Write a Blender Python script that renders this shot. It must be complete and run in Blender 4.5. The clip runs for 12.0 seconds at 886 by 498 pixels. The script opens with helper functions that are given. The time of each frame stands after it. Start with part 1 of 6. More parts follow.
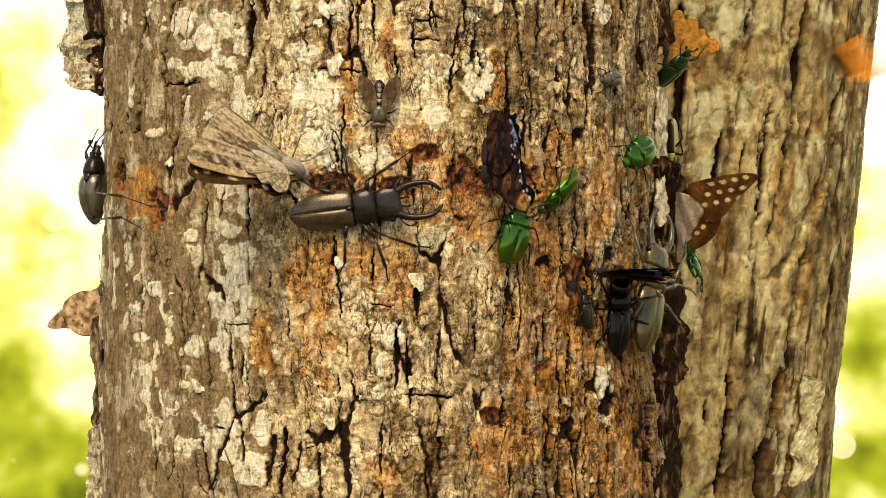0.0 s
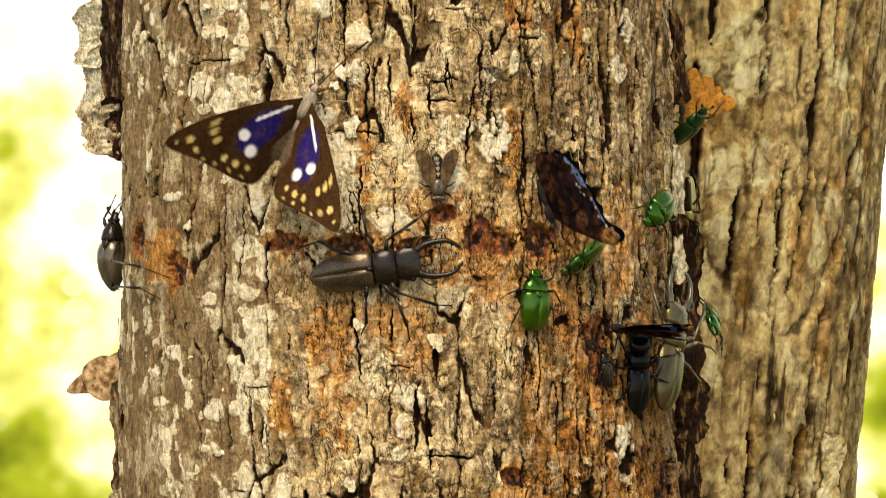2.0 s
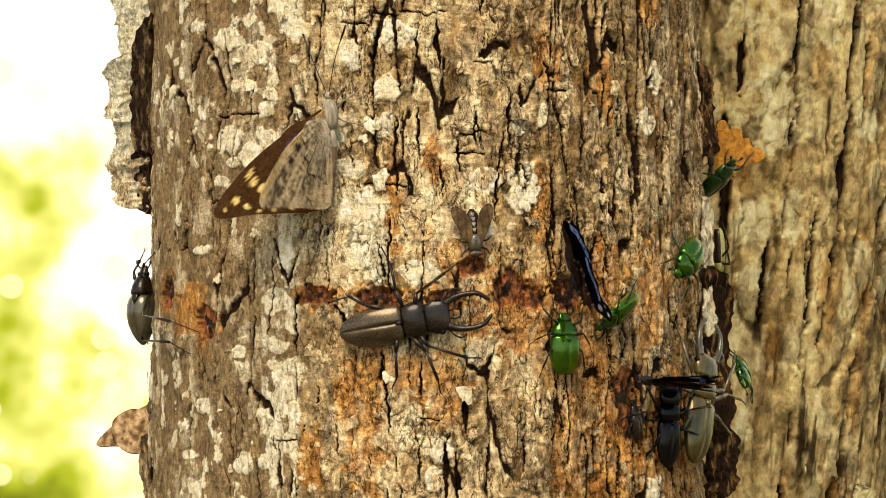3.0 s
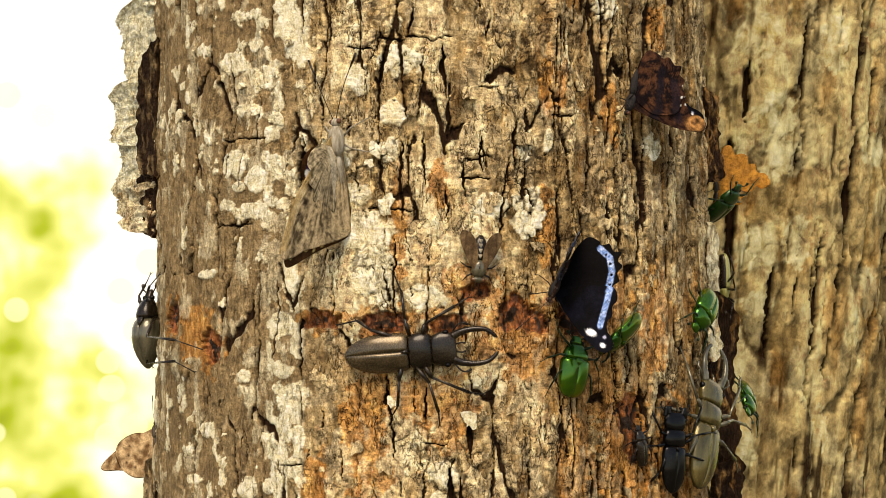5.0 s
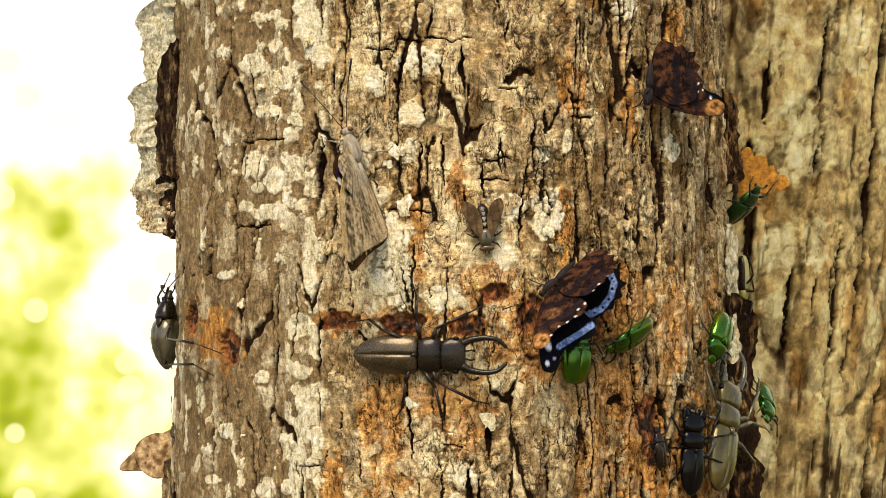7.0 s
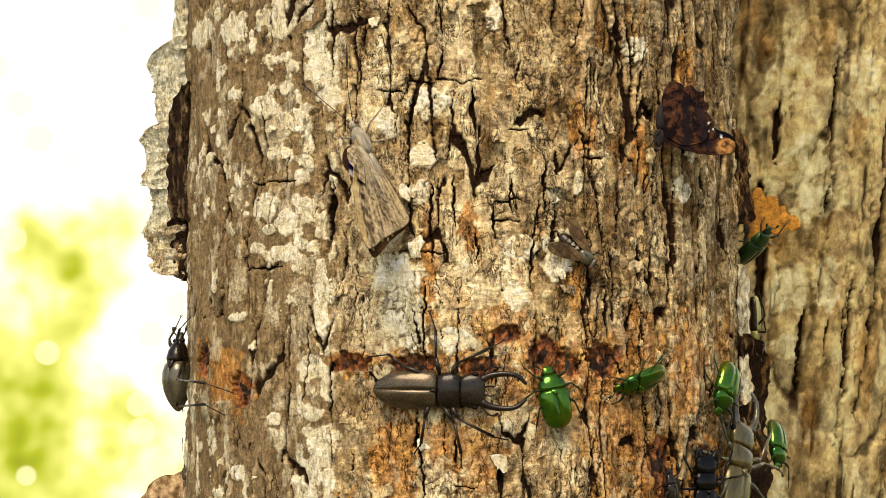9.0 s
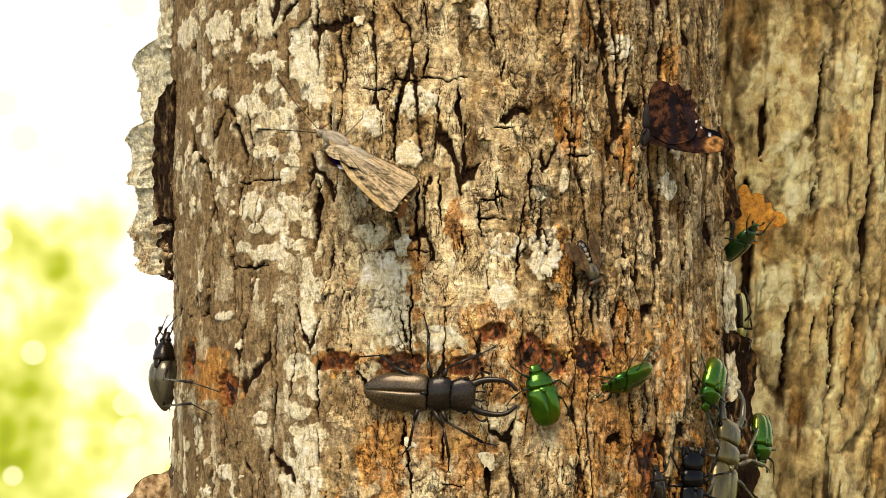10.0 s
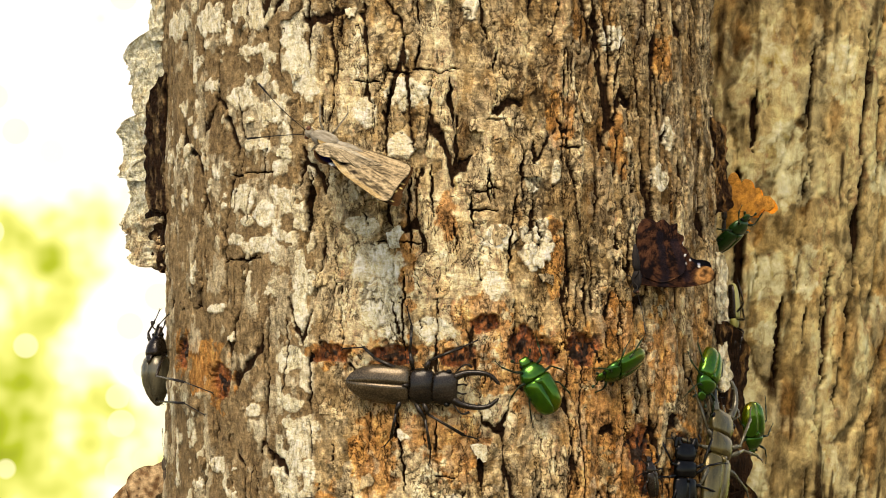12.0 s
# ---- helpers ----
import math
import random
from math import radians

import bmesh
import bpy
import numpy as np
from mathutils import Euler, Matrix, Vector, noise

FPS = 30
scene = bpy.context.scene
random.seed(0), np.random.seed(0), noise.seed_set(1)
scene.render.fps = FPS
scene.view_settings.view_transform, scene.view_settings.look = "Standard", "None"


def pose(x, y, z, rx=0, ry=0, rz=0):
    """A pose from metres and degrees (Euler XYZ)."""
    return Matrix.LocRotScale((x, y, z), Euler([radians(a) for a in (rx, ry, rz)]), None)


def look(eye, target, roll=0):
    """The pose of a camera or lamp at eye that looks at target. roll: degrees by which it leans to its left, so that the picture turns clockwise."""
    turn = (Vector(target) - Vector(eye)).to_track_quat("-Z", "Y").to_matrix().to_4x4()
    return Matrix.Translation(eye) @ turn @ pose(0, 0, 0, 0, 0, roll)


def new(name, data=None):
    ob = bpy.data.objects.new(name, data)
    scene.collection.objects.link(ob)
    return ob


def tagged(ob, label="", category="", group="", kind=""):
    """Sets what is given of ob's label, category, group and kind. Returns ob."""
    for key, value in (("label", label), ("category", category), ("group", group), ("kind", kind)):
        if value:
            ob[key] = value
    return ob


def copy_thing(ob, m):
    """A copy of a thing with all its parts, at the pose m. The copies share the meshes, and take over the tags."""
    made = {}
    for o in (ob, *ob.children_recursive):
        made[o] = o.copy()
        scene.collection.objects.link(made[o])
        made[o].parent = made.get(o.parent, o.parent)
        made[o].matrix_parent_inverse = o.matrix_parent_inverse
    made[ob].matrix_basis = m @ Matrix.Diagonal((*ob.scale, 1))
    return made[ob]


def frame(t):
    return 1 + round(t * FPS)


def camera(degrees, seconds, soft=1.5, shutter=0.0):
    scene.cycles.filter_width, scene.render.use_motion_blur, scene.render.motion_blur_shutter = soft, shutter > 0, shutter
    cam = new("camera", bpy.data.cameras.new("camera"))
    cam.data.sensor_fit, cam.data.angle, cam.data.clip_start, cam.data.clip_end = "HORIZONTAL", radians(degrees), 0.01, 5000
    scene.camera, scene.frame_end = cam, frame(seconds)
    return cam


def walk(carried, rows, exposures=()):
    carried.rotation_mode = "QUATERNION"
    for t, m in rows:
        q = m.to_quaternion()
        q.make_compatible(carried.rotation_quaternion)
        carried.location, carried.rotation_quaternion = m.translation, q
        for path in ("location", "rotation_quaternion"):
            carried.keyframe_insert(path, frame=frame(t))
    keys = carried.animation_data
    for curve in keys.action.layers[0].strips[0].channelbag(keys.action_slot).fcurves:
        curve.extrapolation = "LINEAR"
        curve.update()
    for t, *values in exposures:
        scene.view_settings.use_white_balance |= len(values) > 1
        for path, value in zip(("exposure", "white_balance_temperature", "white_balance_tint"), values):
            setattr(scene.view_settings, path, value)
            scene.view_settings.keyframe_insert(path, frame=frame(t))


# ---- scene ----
# ---------------- camera: held in one place, panned and tilted ----------------
cam = camera(24.0, 12.0, soft=0.5, shutter=0.5)
EYE = (0, -0.9247, 1.35)
TURNS = [
    (0.0, 90.000, 0.000, 0.000), (0.5, 89.981, 0.166, 0.023), (1.0, 89.968, 0.126, 0.099),
    (1.5, 89.808, 0.050, 0.307), (1.6, 89.922, 0.096, 0.320), (1.7, 90.220, 0.196, 0.351),
    (1.8, 90.722, 0.356, 0.404), (1.9, 91.299, 0.538, 0.468), (2.0, 91.669, 0.660, 0.511),
    (2.5, 91.969, 0.705, 0.871), (3.0, 93.121, 0.776, 1.314), (5.0, 93.803, 0.606, 1.448),
    (5.5, 93.790, 0.768, 1.506), (6.0, 93.827, 0.664, 1.699), (6.5, 93.768, 0.482, 1.921),
    (7.0, 93.844, 0.478, 1.955), (7.5, 94.216, 0.493, 2.089), (9.5, 95.032, 0.611, 2.284),
    (10.0, 94.928, 0.860, 1.918), (10.5, 94.945, 0.843, 1.874), (11.0, 94.744, 1.063, 1.546),
    (11.5, 94.648, 1.009, 1.398), (12.0, 94.697, 1.057, 1.721)]
walk(cam, [(t, pose(*EYE, *turn)) for t, *turn in TURNS], [(0.0, 0.82, 8150, 13), (3.0, 0.83, 7850, 13), (7.5, 0.83, 7600, 13), (12.0, 0.83, 7600, 13)])

# ---------------- daylight: bright forest shade with a soft sun ----------------
world = bpy.data.worlds.new("daylight")
scene.world = world
world.use_nodes = True
SUN_ELEVATION, SUN_ROTATION = radians(53), radians(188)
wn = world.node_tree
sky = wn.nodes.new("ShaderNodeTexSky")
sky.sky_type, sky.sun_disc = "NISHITA", False
sky.sun_elevation, sky.sun_rotation = SUN_ELEVATION, SUN_ROTATION
wn.nodes["Background"].inputs["Strength"].default_value = 0.15
wn.links.new(sky.outputs[0], wn.nodes["Background"].inputs["Color"])
sun_data = bpy.data.lights.new("sun", "SUN")
sun_data.energy, sun_data.angle, sun_data.color = 2.6, radians(32), (1.0, 0.90, 0.74)
sun = new("sun", sun_data)
sun.matrix_world = look((-0.35, -2.5, 4.4), (0, 0, 1.0))

# ---------------- materials ----------------


class Nodes:
    """A short way to write node materials."""

    def __init__(self, name):
        self.mat = bpy.data.materials.new(name)
        self.mat.use_nodes = True
        self.tree = self.mat.node_tree
        self.bsdf = self.tree.nodes["Principled BSDF"]
        self.coord = self.tree.nodes.new("ShaderNodeTexCoord").outputs["Object"]

    def put(self, socket, value):
        if isinstance(value, bpy.types.NodeSocket):
            self.tree.links.new(value, socket)
        elif isinstance(value, (tuple, list)) and len(value) == 3 and socket.type == "RGBA":
            socket.default_value = (*value, 1)
        else:
            socket.default_value = value

    def set(self, **values):
        for key, value in values.items():
            self.put(self.bsdf.inputs[key.replace("_", " ")], value)
        return self

    def noise(self, scale, detail=4.0, rough=0.55, stretch=(1, 1, 1), at=None, distortion=0.0):
        m = self.tree.nodes.new("ShaderNodeMapping")
        m.inputs["Scale"].default_value = stretch
        self.tree.links.new(at or self.coord, m.inputs[0])
        n = self.tree.nodes.new("ShaderNodeTexNoise")
        n.inputs["Scale"].default_value, n.inputs["Detail"].default_value = scale, detail
        n.inputs["Roughness"].default_value, n.inputs["Distortion"].default_value = rough, distortion
        self.tree.links.new(m.outputs[0], n.inputs["Vector"])
        return n.outputs["Fac"]

    def voronoi(self, scale, stretch=(1, 1, 1), feature="F1", out="Distance"):
        m = self.tree.nodes.new("ShaderNodeMapping")
        m.inputs["Scale"].default_value = stretch
        self.tree.links.new(self.coord, m.inputs[0])
        n = self.tree.nodes.new("ShaderNodeTexVoronoi")
        n.feature = feature
        n.inputs["Scale"].default_value = scale
        self.tree.links.new(m.outputs[0], n.inputs["Vector"])
        return n.outputs[out]

    def ramp(self, fac, *stops):
        r = self.tree.nodes.new("ShaderNodeValToRGB")
        while len(r.color_ramp.elements) < len(stops):
            r.color_ramp.elements.new(0.5)
        for e, (at, c) in zip(r.color_ramp.elements, stops):
            e.position = at
            e.color = (*c, 1) if isinstance(c, tuple) else (c, c, c, 1)
        self.tree.links.new(fac, r.inputs[0])
        return r.outputs[0]

    def mix(self, fac, a, b, blend="MIX"):
        n = self.tree.nodes.new("ShaderNodeMix")
        n.data_type, n.blend_type = "RGBA", blend
        self.put(n.inputs[0], fac), self.put(n.inputs[6], a), self.put(n.inputs[7], b)
        return n.outputs[2]

    def math(self, op, a, b=0.0, c=0.0):
        n = self.tree.nodes.new("ShaderNodeMath")
        n.operation = op
        self.put(n.inputs[0], a), self.put(n.inputs[1], b), self.put(n.inputs[2], c)
        return n.outputs[0]

    def attribute(self, name):
        n = self.tree.nodes.new("ShaderNodeAttribute")
        n.attribute_name = name
        return n

    def channels(self, name):
        s = self.tree.nodes.new("ShaderNodeSeparateColor")
        a = self.attribute(name)
        self.tree.links.new(a.outputs["Color"], s.inputs[0])
        return (*s.outputs[:3], a.outputs["Alpha"])

    def bump(self, height, strength=0.5, distance=0.001):
        b = self.tree.nodes.new("ShaderNodeBump")
        b.inputs["Strength"].default_value, b.inputs["Distance"].default_value = strength, distance
        self.tree.links.new(height, b.inputs["Height"])
        self.tree.links.new(b.outputs[0], self.bsdf.inputs["Normal"])
        return self


def bark_material(name, soft=False):
    n = Nodes(name)
    lichen, stain, taupe, gouge = n.channels("chart")
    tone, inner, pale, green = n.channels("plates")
    grain = n.noise(520, 6, 0.70, (1, 1, 0.55))
    blotch = n.noise(60, 4, 0.6, (1, 1, 0.5))
    fibre = n.noise(900, 3, 0.6, (1, 1, 0.10))
    speck = n.noise(1700, 3, 0.7)
    cross = n.noise(330, 5, 0.65, (0.55, 0.55, 1.9), distortion=0.8)
    hair = n.ramp(n.noise(300, 4, 0.6, (1, 1, 0.45), distortion=0.6), (0.472, 0.0), (0.494, 1.0), (0.506, 1.0), (0.528, 0.0))
    hair = n.math("MULTIPLY", hair, n.ramp(n.noise(80, 3, 0.6), (0.40, 0.0), (0.52, 1.0)))
    shade = n.math("MULTIPLY_ADD", tone, 0.75, n.math("MULTIPLY_ADD", blotch, 0.9, -0.33))
    base = n.ramp(shade, (0.18, (0.120, 0.070, 0.026)), (0.40, (0.260, 0.178, 0.080)), (0.60, (0.44, 0.325, 0.165)), (0.85, (0.60, 0.49, 0.285)))
    base = n.mix(n.math("MULTIPLY", pale, 0.66), base, (0.68, 0.575, 0.365))
    crust = n.ramp(n.noise(150, 6, 0.65), (0.3, (0.150, 0.100, 0.050)), (0.52, (0.222, 0.156, 0.080)), (0.75, (0.30, 0.220, 0.118)))
    base = n.mix(n.math("MULTIPLY", taupe, 0.92), base, crust)
    rust = n.ramp(n.noise(170, 6, 0.68, (1, 1, 0.35)), (0.28, (0.16, 0.062, 0.016)), (0.46, (0.36, 0.155, 0.036)), (0.62, (0.55, 0.290, 0.080)), (0.75, (0.60, 0.44, 0.21)))
    base = n.mix(n.math("MULTIPLY", stain, 0.78), base, rust)
    white = n.ramp(n.noise(260, 5, 0.7), (0.25, (0.58, 0.51, 0.33)), (0.5, (0.79, 0.72, 0.50)), (0.75, (0.92, 0.87, 0.67)))
    white = n.mix(n.math("MULTIPLY", green, 0.5), white, (0.62, 0.63, 0.46))
    base = n.mix(n.math("MULTIPLY", lichen, 0.88), base, white)
    wet = n.ramp(n.noise(300, 5, 0.7, (1, 1, 0.5)), (0.34, (0.022, 0.006, 0.002)), (0.48, (0.19, 0.052, 0.012)), (0.68, (0.42, 0.15, 0.040)))
    base = n.mix(gouge, base, wet)
    base = n.mix(n.math("MULTIPLY", n.math("MULTIPLY_ADD", n.math("MAXIMUM", taupe, lichen), -0.55, 0.20 if soft else 0.90), hair), base, (0.048, 0.025, 0.010))
    base = n.mix(0.22 if soft else 0.64, base, n.ramp(grain, (0.30, 0.18), (0.50, 0.55), (0.68, 0.95)), "OVERLAY")
    base = n.mix(0.10 if soft else 0.44, base, n.ramp(speck, (0.35, 0.15), (0.62, 0.78)), "OVERLAY")
    mottle = n.noise(140 if soft else 270, 5, 0.62, (1, 1, 0.7), distortion=0.4)
    base = n.mix(0.72 if soft else n.math("MULTIPLY_ADD", n.math("MAXIMUM", taupe, lichen), -0.34, 0.62), base, n.ramp(mottle, (0.36, 0.12), (0.50, 0.52), (0.63, 0.90)), "OVERLAY")
    base = n.mix(1.0, base, (0.97, 0.935, 0.865), "MULTIPLY")
    # crack shade painted in: inner turns the colour near black
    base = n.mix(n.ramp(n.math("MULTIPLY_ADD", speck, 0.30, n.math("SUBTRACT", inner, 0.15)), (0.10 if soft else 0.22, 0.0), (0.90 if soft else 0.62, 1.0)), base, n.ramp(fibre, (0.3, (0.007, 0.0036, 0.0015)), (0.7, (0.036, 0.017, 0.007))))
    base = n.mix(0.0 if soft else n.math("MULTIPLY_ADD", taupe, -0.2, 0.36), base, n.ramp(cross, (0.36, 0.22), (0.50, 0.56), (0.64, 0.85)), "OVERLAY")
    if soft:
        base = n.mix(1.0, base, (0.70, 0.69, 0.55), "MULTIPLY")
    n.set(Base_Color=base, Roughness=n.math("SUBTRACT", 0.86, n.math("MULTIPLY", gouge, 0.35)), Specular_IOR_Level=n.math("MULTIPLY_ADD", gouge, 0.25, 0.05))
    height = n.math("ADD", n.math("MULTIPLY", grain, 1.0), n.math("MULTIPLY", fibre, 0.35))
    height = n.math("SUBTRACT", n.math("MULTIPLY_ADD", cross, 0.5, height), n.math("MULTIPLY", hair, 0.5))
    return n.bump(n.math("MULTIPLY_ADD", mottle, 1.2, height), 0.4 if soft else 0.9, 0.0018).mat


BARK = bark_material("flaky_oak_bark")
BARK_FAR = bark_material("furrowed_bark", True)


def ground_material():
    n = Nodes("leaf_litter")
    c = n.ramp(n.noise(9, 6, 0.7), (0.3, (0.06, 0.045, 0.025)), (0.5, (0.16, 0.11, 0.055)), (0.7, (0.10, 0.13, 0.04)))
    return n.set(Base_Color=c, Roughness=0.95).bump(n.noise(25, 6, 0.7), 0.8, 0.03).mat


def backdrop_material():
    """Foliage and sky far out of focus, their sunlight painted in and glowing by itself."""
    n = Nodes("glowing_painted_leaves")
    sep = n.tree.nodes.new("ShaderNodeSeparateXYZ")
    n.tree.links.new(n.coord, sep.inputs[0])
    big = n.noise(1.1, 2, 0.5)
    mid = n.noise(3.0, 2, 0.45)
    # the crowns thin out towards the sky
    lift = n.math("MULTIPLY_ADD", sep.outputs[2], 0.10, -0.10)
    v = n.math("ADD", n.math("ADD", n.math("MULTIPLY", big, 0.55), n.math("MULTIPLY", mid, 0.5)), lift)
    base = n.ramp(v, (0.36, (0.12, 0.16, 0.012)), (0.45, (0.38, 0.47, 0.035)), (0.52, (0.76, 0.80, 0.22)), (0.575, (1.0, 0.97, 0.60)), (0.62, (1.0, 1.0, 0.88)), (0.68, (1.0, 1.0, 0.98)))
    # defocused highlights painted as pale discs
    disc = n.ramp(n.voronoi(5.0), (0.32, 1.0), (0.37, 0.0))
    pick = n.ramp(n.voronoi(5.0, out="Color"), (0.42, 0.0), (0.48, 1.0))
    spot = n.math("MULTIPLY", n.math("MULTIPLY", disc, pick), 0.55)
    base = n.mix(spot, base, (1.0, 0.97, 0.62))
    # the surface glows by itself instead of being lit
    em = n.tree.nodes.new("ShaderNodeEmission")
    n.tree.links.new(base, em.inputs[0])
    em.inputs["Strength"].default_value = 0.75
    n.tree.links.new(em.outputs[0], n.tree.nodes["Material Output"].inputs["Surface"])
    return n.mat


# ---------------- number fields for bark ----------------


def lattice(ix, iy, seed):
    h = (ix.astype(np.int64) * 374761393 + iy.astype(np.int64) * 668265263 + seed * 982451653) & 0xFFFFFFFF
    h = ((h ^ (h >> 13)) * 1274126177) & 0xFFFFFFFF
    h = ((h ^ (h >> 16)) * 2246822519) & 0xFFFFFFFF
    return ((h ^ (h >> 15)) & 0xFFFFFF) / 16777216.0


def value(x, y, seed=0):
    ix, iy = np.floor(x), np.floor(y)
    u, v = x - ix, y - iy
    u, v = u * u * (3 - 2 * u), v * v * (3 - 2 * v)
    a, b = lattice(ix, iy, seed), lattice(ix + 1, iy, seed)
    c, d = lattice(ix, iy + 1, seed), lattice(ix + 1, iy + 1, seed)
    return (a * (1 - u) + b * u) * (1 - v) + (c * (1 - u) + d * u) * v


def fbm(x, y, seed=0, octaves=4, gain=0.5):
    total, amp, norm = 0, 1.0, 0
    for k in range(octaves):
        total = total + amp * value(x * 2 ** k + 17.3 * k, y * 2 ** k - 9.1 * k, seed + k)
        norm, amp = norm + amp, amp * gain
    return total / norm


def cells(x, y, seed=0, power=3.0):
    """Distance to the border between the two nearest cells, a random number of the cell, and one of each cell's own slope."""
    ix, iy = np.floor(x), np.floor(y)
    f1 = np.full(x.shape, 9.0)
    f2, who, dip = f1.copy(), np.zeros(x.shape), np.zeros(x.shape)
    for dx in (-1, 0, 1):
        for dy in (-1, 0, 1):
            cx, cy = ix + dx, iy + dy
            ox, oy = cx + lattice(cx, cy, seed) - x, cy + lattice(cx, cy, seed + 1) - y
            d = (np.abs(ox) ** power + np.abs(oy) ** power) ** (1 / power)
            near = d < f1
            f2 = np.where(near, f1, np.minimum(f2, d))
            who = np.where(near, lattice(cx, cy, seed + 2), who)
            dip = np.where(near, ox * (lattice(cx, cy, seed + 3) - 0.5) + oy * (lattice(cx, cy, seed + 4) - 0.5), dip)
            f1 = np.where(near, d, f1)
    return f2 - f1, who, dip


def step(a, b, x):
    t = np.clip((x - a) / (b - a), 0, 1)
    return t * t * (3 - 2 * t)


def blob(s, z, s0, z0, ws, wz, seed, rag=0.55):
    """A ragged patch round (s0, z0), 1 inside."""
    d = np.hypot((s - s0) / ws, (z - z0) / wz) + rag * (fbm(s / 4.0 + seed, z / 4.0, seed, 4) - 0.5) * 2
    return 1 - step(0.86, 0.96, d)


def arc(x, radius):
    """Arc length along the bark from the near line to the lateral offset x."""
    return radius * math.asin(max(-1, min(1, x / radius)))


def axis(fine, lo, hi, coarse, end_lo, end_hi):
    inner = np.arange(lo, hi, fine)
    below, above = [lo], [hi]
    gap = fine
    while below[-1] > end_lo:
        gap = min(coarse, gap * 1.25)
        below.append(max(end_lo, below[-1] - gap))
    gap = fine
    while above[-1] < end_hi:
        gap = min(coarse, gap * 1.25)
        above.append(min(end_hi, above[-1] + gap))
    return np.concatenate([np.array(below[:0:-1]), inner, np.array(above)])


def shell(name, pts, chart, plates, material, parent):
    """A closed tube of bark from rings of points, with its growth patterns stored on the vertices."""
    rows, cols = pts.shape[:2]
    me = bpy.data.meshes.new(name)
    r, c = np.meshgrid(np.arange(rows - 1), np.arange(cols), indexing="ij")
    c2 = (c + 1) % cols
    quads = np.stack([r * cols + c, r * cols + c2, (r + 1) * cols + c2, (r + 1) * cols + c], -1).reshape(-1, 4)
    # closed at the top by a fan of quads round a short cap
    top = (rows - 1) * cols
    lid = np.array([(top + i, top + (cols - 1 - i), top + (cols - 2 - i), top + i + 1) for i in range(cols // 2 - 1)])
    quads = np.concatenate([quads, lid])
    me.vertices.add(rows * cols)
    me.vertices.foreach_set("co", pts.reshape(-1).astype(np.float32))
    me.loops.add(quads.size)
    me.loops.foreach_set("vertex_index", quads.reshape(-1).astype(np.int32))
    me.polygons.add(len(quads))
    me.polygons.foreach_set("loop_start", np.arange(0, quads.size, 4, dtype=np.int32))
    me.update(calc_edges=True)
    me.polygons.foreach_set("use_smooth", np.ones(len(quads), dtype=bool))
    for key, data in (("chart", chart), ("plates", plates)):
        me.attributes.new(key, "FLOAT_COLOR", "POINT").data.foreach_set("color", data.reshape(-1).astype(np.float32))
    me.materials.append(material)
    ob = new(name, me)
    ob.parent = parent
    return ob


# ---------------- the feeding tree ----------------
AXIS_X, TRUNK_R = -0.02733, 0.1215
RMM = TRUNK_R * 1000
Z0 = 1.35


def rift(field, level, S, Z):
    """Distance in millimetres to the line on which a field takes a level."""
    gz, gs = np.gradient(field, Z[:, 0], S[0, :])
    return (field - level) / np.maximum(np.hypot(gz, gs), 1e-3)


